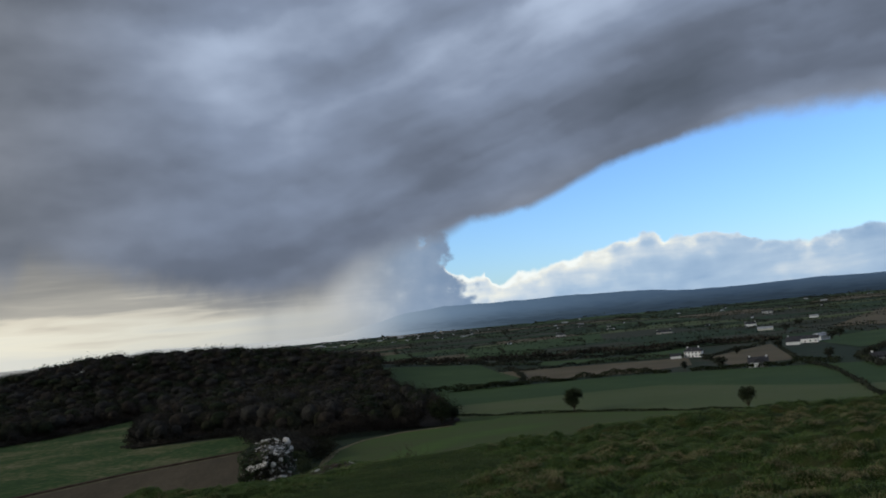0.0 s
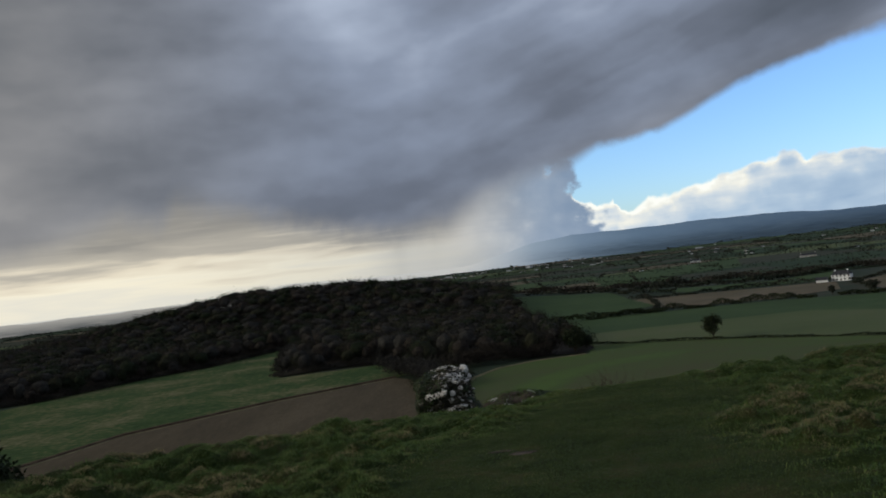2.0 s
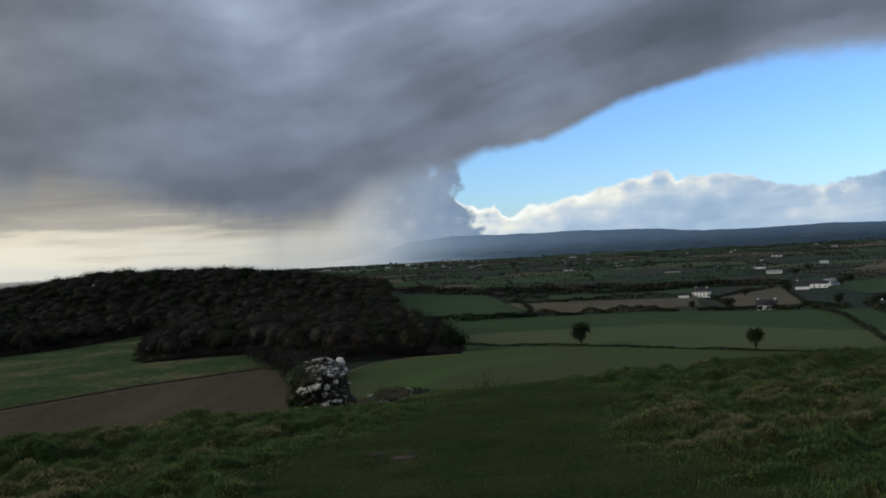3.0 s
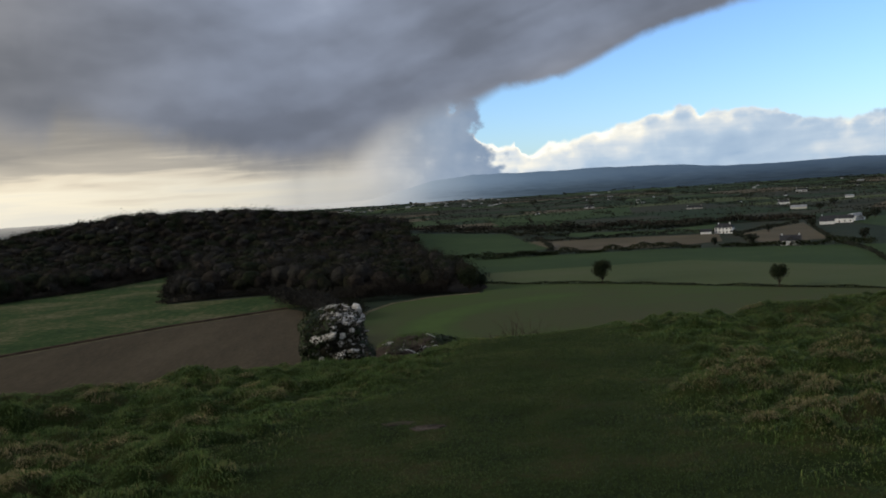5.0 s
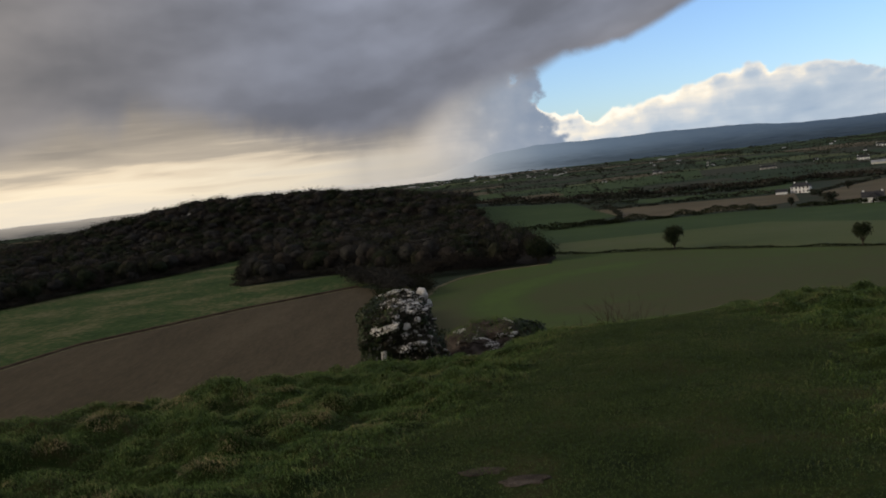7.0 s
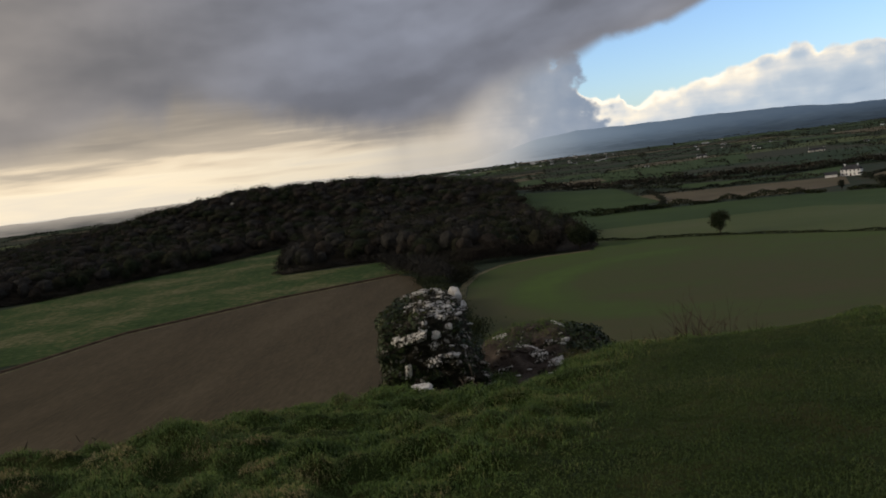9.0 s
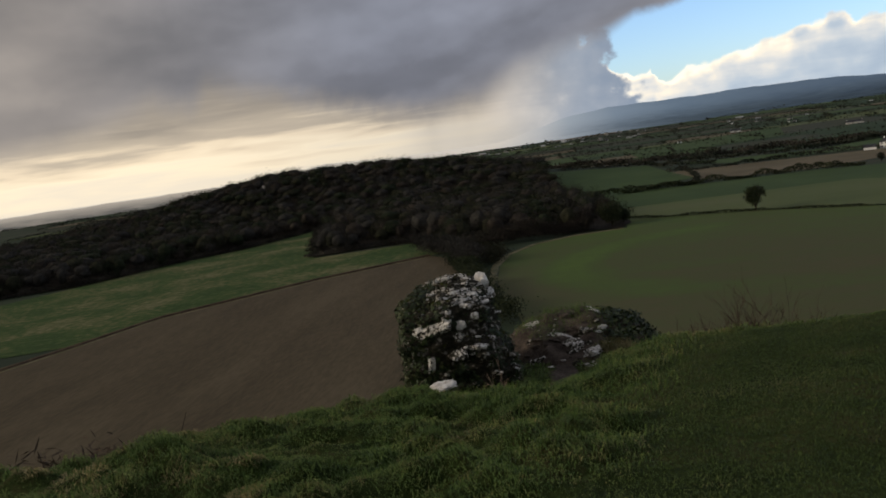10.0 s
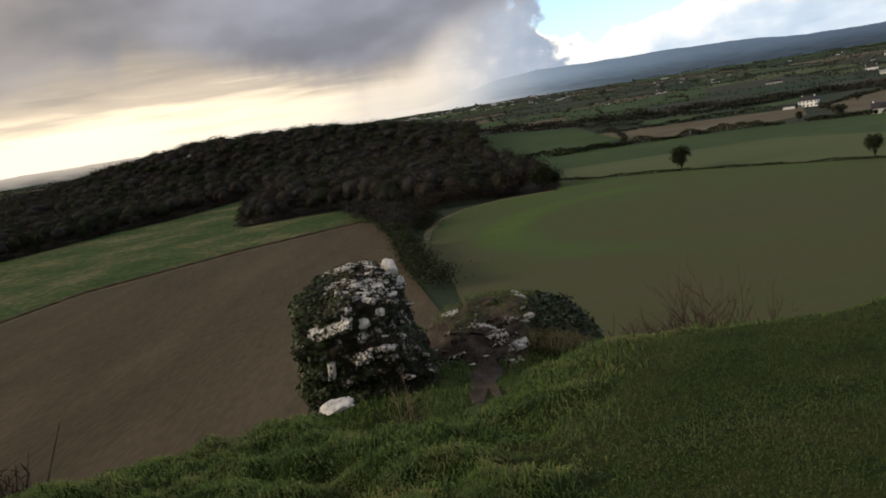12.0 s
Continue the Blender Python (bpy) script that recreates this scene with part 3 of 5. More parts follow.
def ribbon(name, line, width, mat, label, category, lift=0.4):
    """A narrow strip of ground along a line."""
    pts = [Vector((px, py, 0)) for px, py in line]
    dense = []
    for a, b in zip(pts, pts[1:]):
        n = max(1, int((b - a).length / 5))
        dense += [a.lerp(b, i / n) for i in range(n)]
    dense.append(pts[-1])
    bm, rows = bmesh.new(), []
    for i, p in enumerate(dense):
        d = (dense[min(i + 1, len(dense) - 1)] - dense[max(i - 1, 0)]).normalized()
        side = Vector((-d.y, d.x, 0)) * width * (0.75 + 0.5 * random.random()) / 2
        rows.append([bm.verts.new((q.x, q.y, float(plain_height(q.x, q.y)) + h)) for q, h in ((p - side, 0.05), (p - side * 0.5, lift), (p + side * 0.5, lift), (p + side, 0.05))])
    for a, b in zip(rows, rows[1:]):
        for j in range(3):
            bm.faces.new((a[j], b[j], b[j + 1], a[j + 1]))
    return tagged(part(name, bm, mat), label, category, kind="structure")


ground_sheet()

TRACK = [(-5, 160), (-12, 227), (-17, 249), (-22, 292), (-23, 331), (-20, 358), (-9, 383), (9, 397), (33, 402)]
PLOUGH_EDGE = [(-190, 190), (-163, 267), (-152, 304), (-106, 355), (-60, 391)]
FENCE = [(36, 442), (50, 429), (92, 405), (155, 349), (215, 300), (300, 225)]
field("ploughed_field", [(-190, 40)] + PLOUGH_EDGE + [(-50, 376), (-36, 310), (-27, 256), (-18, 215), (-8, 170), (6, 100), (-10, 40)], M_SOIL, "bare brown ploughed field below the hill")
field("meadow", PLOUGH_EDGE[1:] + [(-52, 398), (-76, 455), (-131, 445), (-180, 640), (-216, 552), (-240, 526), (-275, 450), (-330, 330), (-250, 240)], M_MEADOW, "rough green meadow with tawny tufts beside the wood", lift=0.2)
field("crop_field", TRACK + FENCE[:5] + [(200, 120), (60, 40), (10, 60)], M_CROP, "young green winter crop with a sweeping curved edge")
field("pale_field", FENCE[1:5] + [(330, 330), (225, 408), (166, 497), (36, 497), (22, 430)], M_PALE, "pale green drilled field beyond the fence line", lift=0.3)
field("pasture", [(24, 497), (166, 497), (225, 408), (330, 330), (330, 500), (280, 536), (234, 564), (178, 594), (99, 603), (52, 618), (10, 610)], M_GREEN, "green pasture running up to a dark hedge", lift=0.3)
field("pasture", [(-6, 835), (95, 846), (111, 668), (52, 618), (2, 606)], M_GREEN, "small dark green pasture between hedges", lift=0.3)
field("stubble_field", [(99, 748), (154, 745), (266, 713), (238, 631), (183, 609), (113, 634)], M_STUBBLE, "long tan stubble field behind a hedge", lift=0.3)
field("pasture", [(119, 849), (245, 811), (324, 874), (275, 736), (159, 770)], M_GREEN, "green strip of pasture beside a white house", lift=0.3)
field("stubble_field", [(275, 690), (383, 800), (300, 590), (250, 585)], M_STUBBLE, "tan stubble field beside a white cottage", lift=0.3)
field("pasture", [(122, 1415), (416, 1575), (328, 1214), (122, 1149)], M_GREEN, "bright green pasture far out on the plain", lift=1.5)
field("stubble_field", [(-10, 960), (110, 900), (100, 885), (10, 880)], M_STUBBLE, "thin tan strip of stubble", lift=0.5)
field("stubble_field", [(560, 1000), (900, 1421), (980, 1380), (600, 925)], M_STUBBLE, "wide tan field far off", lift=1.5)
field("pasture", [(420, 800), (600, 900), (560, 720), (380, 640)], M_GREEN, "green pasture beside a farm", lift=0.5)
field("pasture", [(-260, 2600), (120, 2500), (150, 2200), (-220, 2250)], M_GREEN, "distant green pasture", lift=3.0)
ribbon("grass_verge", [(x - 2, y - 1) for x, y in TRACK[2:]], 3.0, M_VERGE, "pale dry grass track round the crop", "verge", 0.5)
ribbon("field_bank", PLOUGH_EDGE, 3.5, M_BRAMBLE, "dead bramble bank along the ploughed field", "bank", 0.9)
ribbon("grass_verge", [(x + 1, y - 4) for x, y in PLOUGH_EDGE], 2.5, M_VERGE, "pale strip of dead grass along the plough", "verge", 0.4)
ribbon("field_bank", FENCE, 1.2, M_HEDGE, "low dark field bank between two lone trees", "bank", 0.4)


# ---- foliage ----
rng = np.random.default_rng(7)


def leaf_quads(centres, sizes, long=1.0, up=None):
    """Small kite-shaped leaves or twig sprays of random tilt, one for each centre."""
    n = len(centres)
    a = rng.normal(size=(n, 3))
    if up is not None:
        a = a * (1 - up) + np.array([0, 0, 1.0]) * up
    a /= np.linalg.norm(a, axis=1, keepdims=True)
    b = np.cross(a, rng.normal(size=(n, 3)))
    b /= np.linalg.norm(b, axis=1, keepdims=True)
    s = np.asarray(sizes).reshape(-1, 1)
    a, b = a * s * long, b * s
    c = np.asarray(centres)
    verts = np.stack([c - a * 0.5, c + b * 0.42 + a * 0.05, c + a * 0.5, c - b * 0.42 + a * 0.05], 1).reshape(-1, 3)
    return verts, np.arange(4 * n).reshape(-1, 4)


def dome_quads(centres, heart, sizes, long=1.5, jitter=0.2):
    """Twig sprays that lie roughly along a crown's outer surface, so that each crown shades like a dome."""
    n = len(centres)
    c = np.asarray(centres)
    out = c - np.asarray(heart)
    out /= np.maximum(np.linalg.norm(out, axis=1, keepdims=True), 1e-6)
    out = out + rng.normal(0, jitter, (n, 3))
    out /= np.linalg.norm(out, axis=1, keepdims=True)
    a = np.cross(out, rng.normal(size=(n, 3)))
    a /= np.linalg.norm(a, axis=1, keepdims=True)
    b = np.cross(out, a)
    s = np.asarray(sizes).reshape(-1, 1)
    a, b = a * s * long, b * s
    verts = np.stack([c - a * 0.5, c - b * 0.42, c + a * 0.5, c + b * 0.42], 1).reshape(-1, 3)
    return verts, np.arange(4 * n).reshape(-1, 4)


def crown_points(count, centre, radii, lumps=9, shell=0.55, fat=1.0):
    """Points filling an uneven crown made of several overlapping lumps."""
    d = rng.normal(size=(lumps, 3))
    d /= np.linalg.norm(d, axis=1, keepdims=True)
    d[:, 2] = d[:, 2] * 0.8 + 0.1
    cores = d * rng.uniform(0.35, 0.75, (lumps, 1))
    sizes = rng.uniform(0.28, 0.55, lumps) * fat
    which = rng.integers(0, lumps, count)
    p = rng.normal(size=(count, 3))
    p /= np.linalg.norm(p, axis=1, keepdims=True)
    p = cores[which] + p * (sizes[which] * rng.uniform(shell, 1.0, count) ** 0.6)[:, None]
    return p * np.asarray(radii) + np.asarray(centre)


def limb(bm, a, b, ra, rb, sides=6):
    a, b = Vector(a), Vector(b)
    d = (b - a).normalized()
    e = d.orthogonal().normalized()
    f = d.cross(e)
    rings = []
    for c, r in ((a, ra), (a.lerp(b, 0.5) + e * 0.05 * (b - a).length, (ra + rb) / 2), (b, rb)):
        rings.append([bm.verts.new(c + (e * math.cos(t) + f * math.sin(t)) * r) for t in (2 * math.pi * k / sides for k in range(sides))])
    for r0, r1 in zip(rings, rings[1:]):
        for k in range(sides):
            bm.faces.new((r0[k], r0[(k + 1) % sides], r1[(k + 1) % sides], r1[k]))
    bm.faces.new(rings[0][::-1])
    bm.faces.new(rings[-1])


def tree(place, height, spread, label, mat, leaves=1400, leaf=0.45, bare=0.3, category="tree", long=1.6, girth=1.0):
    base = thing("tree", label, category, place)
    bm = bmesh.new()
    fork = height * bare
    limb(bm, (0, 0, -0.4), (0.1, 0, fork), height * 0.035 * girth, height * 0.026 * girth, 8)
    for k in range(9):
        t = 2 * math.pi * k / 9 + random.uniform(-0.3, 0.3)
        reach = spread * random.uniform(0.45, 0.85)
        start = Vector((0.1, 0, fork * random.uniform(0.75, 1.0)))
        tip = Vector((math.cos(t) * reach, math.sin(t) * reach, fork + (height - fork) * random.uniform(0.35, 0.95)))
        limb(bm, start, tip, height * 0.013 * girth, height * 0.004 * girth, 5)
        for _ in range(3):
            tip2 = tip + Vector((random.uniform(-1, 1), random.uniform(-1, 1), random.uniform(0, 1))) * spread * 0.35
            limb(bm, start.lerp(tip, 0.6), tip2, height * 0.006 * girth, height * 0.002 * girth, 4)
    part("trunk", bm, M_BARK, base)
    middle = (fork + height) / 2
    pts = crown_points(leaves, (0, 0, middle), (spread, spread, (height - fork) * 0.54), 34, 0.1)
    part("crown", mesh_from("crown", *leaf_quads(pts, rng.uniform(0.6, 1.3, leaves) * leaf, long), mat), mat, base)
    return base


def hedge(line, height, label, mat=M_HEDGE, width=2.5, density=5.0, leaf=0.9, gaps=0.12):
    """A hedge: a dense bank of leafy clumps along a line, uneven in height, with an occasional gap."""
    pts = []
    for (ax, ay), (bx, by) in zip(line, line[1:]):
        length = math.hypot(bx - ax, by - ay)
        n = int(length * density)
        t = rng.uniform(0, 1, n)
        x, y = ax + (bx - ax) * t, ay + (by - ay) * t
        lump = 0.72 + 0.45 * value_noise(x, y, 0.09, 21) + 0.2 * value_noise(x, y, 0.35, 22)
        keep = value_noise(x, y, 0.05, 23) > -1 + 2 * gaps
        h = np.maximum(lump, 0.25) * height * np.sqrt(rng.uniform(0.02, 1, n))
        x, y = x + rng.normal(0, width / 3, n), y + rng.normal(0, width / 3, n)
        pts.append(np.stack([x, y, plain_height(x, y) + h], 1)[keep])
    pts = np.concatenate(pts)
    me = mesh_from("hedge", *leaf_quads(pts, rng.uniform(0.6, 1.4, len(pts)) * leaf, 1.1), mat)
    return tagged(new("hedge", me), label, "hedge", kind="stuff")


WOOD_EDGE = [(-330, 430), (-275, 455), (-240, 530), (-216, 556), (-180, 645), (-133, 448), (-100, 462), (-78, 458), (-56, 404), (-20, 420), (5, 412), (30, 404), (37, 420), (34, 520), (10, 660),
             (-10, 960), (-150, 1010), (-480, 1010), (-620, 900), (-620, 600)]
M_LITTER = material("leaf_litter", [(0.3, (0.014, 0.012, 0.010)), (0.5, (0.026, 0.021, 0.016)), (0.7, (0.042, 0.034, 0.025))], 0.05, 0.6, bump=0.5, bump_scale=1.5, bump_distance=0.3)
field("woodland_floor", WOOD_EDGE, M_LITTER, "dark leaf litter under the leafless wood", step=4.0, lift=0.5)


def ball(cuts):
    """Unit directions and triangles of an even sphere, the start of a crown."""
    bm = bmesh.new()
    bmesh.ops.create_icosphere(bm, subdivisions=cuts, radius=1.0)
    v = np.array([p.co[:] for p in bm.verts])
    f = np.array([[p.index for p in face.verts] for face in bm.faces])
    bm.free()
    return v, f


def wood():
    """The leafless wood on its rise: trees of clumped twigs, too many to count."""
    outline = WOOD_EDGE
    gap = 11.8
    gx, gy = np.meshgrid(np.arange(-620, 45, gap), np.arange(395, 1010, gap))
    gx, gy = gx + rng.uniform(-4.6, 4.6, gx.shape), gy + rng.uniform(-4.6, 4.6, gy.shape)
    keep = inside(gx, gy, outline)
    az = np.degrees(np.arctan2(gx, gy))
    keep &= (az > -46) & (gy < 930)
    x, y = gx[keep], gy[keep]
    # distance from the visible fringe decides how fully a tree is built
    edge = np.array(outline[:15], float)
    dist = np.full(len(x), 1e9)
    for a, b in zip(edge, edge[1:]):
        d = b - a
        t = np.clip(((x - a[0]) * d[0] + (y - a[1]) * d[1]) / (d @ d), 0, 1)
        dist = np.minimum(dist, np.hypot(x - a[0] - t * d[0], y - a[1] - t * d[1]))
    kinds = (("grey_crowns", M_GREY_CROWN, "bare grey-brown crowns"), ("russet_crowns", M_RUSSET_CROWN, "bare russet crowns"), ("olive_crowns", M_OLIVE_CROWN, "dull olive crowns"), ("ivied_crowns", M_IVIED_CROWN, "dark ivy-clad crowns"))
    cores, sprays = {k[0]: [] for k in kinds}, {k[0]: [] for k in kinds}
    balls = [ball(2), ball(3)]
    trunks = bmesh.new()
    for tx, ty, d in zip(x, y, dist):
        z = float(plain_height(tx, ty))
        size = 0.98 + 0.22 * float(value_noise(tx, ty, 0.02, 31)) + random.uniform(-0.24, 0.24)
        eastern = float(smooth(tx, -60, 35))
        h = (14.0 - 2.5 * eastern) * size
        if d < 5:
            h *= random.uniform(0.55, 0.9)
        front = d < 26
        if front and -140 < tx < -15:
            h *= 1.22
        w = h * random.uniform(0.40, 0.62) if front else h * random.uniform(0.50, 0.78)
        low = 0.0 if front else 0.25
        centre, radii = np.array((tx, ty, z + h * (0.5 + low / 2))), np.array((w, w, h * (0.5 - low / 2)))
        shape, quads = balls[1 if front else 0]
        knobs = rng.normal(size=(11, 3)) + np.array((0, 0, 0.5))
        knobs /= np.linalg.norm(knobs, axis=1, keepdims=True)
        swell = 0.74 + 0.26 * smooth((shape @ knobs.T).max(1), 0.62, 1.0) + 0.05 * rng.normal(size=len(shape)) * (0.7 if front else 1)
        name = kinds[int(rng.choice(4, p=(0.34, 0.22, 0.22, 0.22)))][0]
        cores[name].append((centre + shape * swell[:, None] * radii * 0.60, quads))
        n = 900 if front else 300
        pick = rng.integers(0, len(shape), n)
        way = shape[pick] + rng.normal(0, 0.16, (n, 3))
        pts = centre + way * (swell[pick] * rng.uniform(0.55, 1.12, n))[:, None] * radii
        pts = pts[pts[:, 2] > z + 0.2]
        sprays[name].append(dome_quads(pts, centre - np.array((0, 0, h * 0.12)), rng.uniform(0.35, 1.0, len(pts)) * (0.55 if front else 0.95), 1.9, 1.0))
        if front:
            limb(trunks, (tx, ty, z - 0.3), (tx + random.uniform(-0.5, 0.5), ty, z + h * 0.7), 0.22, 0.08, 4)
    base = thing("wood", "dark leafless winter wood on a low rise", "woodland", kind="stuff")

    def joined(pieces):
        start = np.cumsum([0] + [len(v) for v, _ in pieces[:-1]])
        return np.concatenate([v for v, _ in pieces]), np.concatenate([f + k for (_, f), k in zip(pieces, start)])

    for name, mat, label in kinds:
        crown = part(name, mesh_from(name, *joined(cores[name]), mat, True), mat, base, label)
        part("twigs", mesh_from("twigs", *joined(sprays[name]), mat), mat, crown)
    part("trunks", trunks, M_BARK, base)


wood()
hedge([(-330, 432), (-275, 457), (-240, 532), (-216, 558), (-182, 640)], 3.6, "dark scrub along the edge of the wood", M_WOOD_FAR, 6.0, 26, 0.7, 0.0)
hedge([(-180, 630), (-134, 452), (-100, 464), (-78, 460), (-58, 408)], 3.6, "dark scrub along the edge of the wood", M_WOOD_FAR, 6.0, 26, 0.7, 0.0)
hedge([(-66, 408), (-52, 392), (-41, 366), (-34, 335)], 9.5, "thick brown and dark scrub running down from the wood", M_GREY_CROWN, 9.0, 190, 0.55, 0.0)
hedge([(-48, 402), (-33, 388), (-27, 362), (-27, 335)], 5.0, "low bramble thicket inside the bend of the track", M_OLIVE_CROWN, 8.0, 120, 0.5, 0.0)
hedge([(-44, 362), (-34, 318), (-27, 276), (-21, 240), (-14, 222)], 6.0, "thick dark hedge between plough and crop", M_EVERGREEN, 6.5, 190, 0.45, 0.0)
hedge([(-30, 398), (-5, 406), (14, 411)], 9.0, "tangled brown scrub at the foot of the wood", M_RUSSET_CROWN, 9.0, 170, 0.55, 0.0)
hedge([(-58, 398), (-28, 404), (-12, 414)], 9.5, "tangled brown scrub at the corner of the wood", M_WOOD_FAR, 9.0, 70, 0.6, 0.0)
hedge(FENCE, 1.5, "low dark line of fence and rough growth between two lone trees", M_EVERGREEN, 1.2, 26, 0.55, 0.02)
hedge([(52, 618), (99, 603), (178, 596), (234, 566), (280, 536), (330, 500)], 5.0, "dark overgrown hedge across the plain", M_EVERGREEN, 3.5, 34, 0.9)
hedge([(6, 604), (30, 604), (56, 600), (99, 604)], 4.6, "gappy hedge below a small pasture", M_EVERGREEN, 3.0, 30, 0.9, 0.2)
hedge([(99, 604), (112, 668), (118, 760)], 3.6, "gappy hedge beside a small pasture", width=3, density=16, leaf=1.0)
hedge([(12, 850), (95, 858), (112, 801), (150, 790)], 5.0, "hedge behind a small pasture", width=4, density=10, leaf=1.4)
hedge([(100, 740), (149, 740), (221, 752), (269, 724)], 4.2, "hedge behind the stubble", width=4, density=10, leaf=1.3)
hedge([(119, 860), (245, 822), (324, 880)], 6.5, "line of tall hedge trees", width=6, density=14, leaf=1.6)
hedge([(235, 566), (262, 640), (270, 690), (380, 800)], 3.5, "hedge along a lane", width=3, density=10, leaf=1.1)
hedge([(211, 340), (268, 478), (290, 560), (359, 733)], 2.6, "low hedge along a country lane", width=2.5, density=12, leaf=0.8)
hedge([(292, 470), (330, 560), (410, 640), (520, 700)], 4.0, "tree-lined hedge by a farm", width=5, density=10, leaf=1.3)
hedge([(-20, 960), (130, 905), (223, 930), (330, 900), (420, 860)], 7.0, "belt of leafless trees", M_WOOD_FAR, 18, 16, 2.0)


def hedge_run(a, b, tall, pts, sizes):
    """Scatters the clumps of one far hedge between two points."""
    length, r = math.hypot(b[0] - a[0], b[1] - a[1]), math.hypot(*a)
    tall *= 1.35
    n = int(length * 1.1) + 2
    t = rng.uniform(0, 1, n)
    x, y = a[0] + (b[0] - a[0]) * t, a[1] + (b[1] - a[1]) * t
    h = tall * np.maximum(0.3, 0.7 + 0.6 * value_noise(x, y, 0.03, 41)) * np.sqrt(rng.uniform(0.02, 1, n))
    good = value_noise(x, y, 0.015, 44) > -0.78
    x, y = x + rng.normal(0, 1.5, n), y + rng.normal(0, 1.5 + tall * 0.3, n)
    pts.append(np.stack([x, y, plain_height(x, y) + h], 1)[good])
    sizes.append((1.2 + r / 1500) * rng.uniform(0.6, 1.3, int(good.sum())))


def far_fields():
    """The patchwork of small fields that fills the plain, each with its hedges."""
    mats = {"green_fields": (M_GREEN, "green pastures across the plain"), "dark_fields": (M_DULL_GREEN, "dark green pastures across the plain"), "fallow_fields": (M_FALLOW, "dull fallow fields across the plain"),
            "tan_fields": (M_STUBBLE, "tan stubble fields across the plain"), "pale_fields": (M_PALE, "pale green drilled fields across the plain")}
    sheets = {k: [] for k in mats}
    pts, sizes = [], []
    r = 905.0
    while r < 3300:
        deep = r * 0.075 + 22
        u = -0.62 * r - rng.uniform(0, 200)
        while u < 0.85 * r:
            wide = rng.uniform(90, 330) * (0.55 + r / 2600)
            lean = rng.normal(0.06, 0.08) * deep
            x0, x1 = u, u + wide
            y0, y1 = (r - 0.10 * q - 0.00005 * (q - 300) ** 2 for q in (x0, x1))
            jog = rng.normal(0, deep * 0.10)
            corners = [(x0, y0 + jog), (x1, y1 + jog), (x1 + lean, y1 + deep + jog), (x0 + lean, y0 + deep + jog)]
            u += wide
            # the wood and its hill keep their own ground
            if x0 < 60 and min(y0, y1) < 1040 or math.degrees(math.atan2(x0, y0)) < -36:
                continue
            name = str(rng.choice(list(mats), p=(0.10, 0.40, 0.33, 0.09, 0.08)))
            s, t = np.meshgrid(np.linspace(0, 1, 7), np.linspace(0, 1, 5))
            c = np.array(corners)
            flat = (c[0] * (1 - s[..., None]) + c[1] * s[..., None]) * (1 - t[..., None]) + (c[3] * (1 - s[..., None]) + c[2] * s[..., None]) * t[..., None]
            v = np.concatenate([flat, plain_height(flat[..., 0], flat[..., 1])[..., None] + 0.4 + r / 3000], -1).reshape(-1, 3)
            k = np.arange(35).reshape(5, 7)
            sheets[name].append((v, np.stack([k[:-1, :-1], k[:-1, 1:], k[1:, 1:], k[1:, :-1]], -1).reshape(-1, 4)))
            if rng.random() < 0.88:
                hedge_run(corners[0], corners[1], rng.uniform(3.0, 5.5) if rng.random() < 0.65 else rng.uniform(6, 11), pts, sizes)
            if rng.random() < 0.7:
                hedge_run(corners[0], corners[3], rng.uniform(3.0, 6.0), pts, sizes)
            if rng.random() < 0.22:
                m = (rng.uniform(x0, x1), y0 + deep * 0.5)
                hedge_run(m, (m[0] + rng.uniform(30, 110), m[1] + rng.uniform(-10, 10)), rng.uniform(7, 12), pts, sizes)
        r += deep
    for name, (mat, label) in mats.items():
        start = np.cumsum([0] + [len(v) for v, _ in sheets[name][:-1]])
        me = mesh_from(name, np.concatenate([v for v, _ in sheets[name]]), np.concatenate([f + k for (_, f), k in zip(sheets[name], start)]), mat)
        tagged(new(name, me), label, "field", kind="stuff")
    me = mesh_from("hedgerows", *leaf_quads(np.concatenate(pts), np.concatenate(sizes), 1.2), M_HEDGE)
    tagged(new("hedgerows", me), "dark hedgerows and shelter belts across the plain", "hedgerow", kind="stuff")


far_fields()


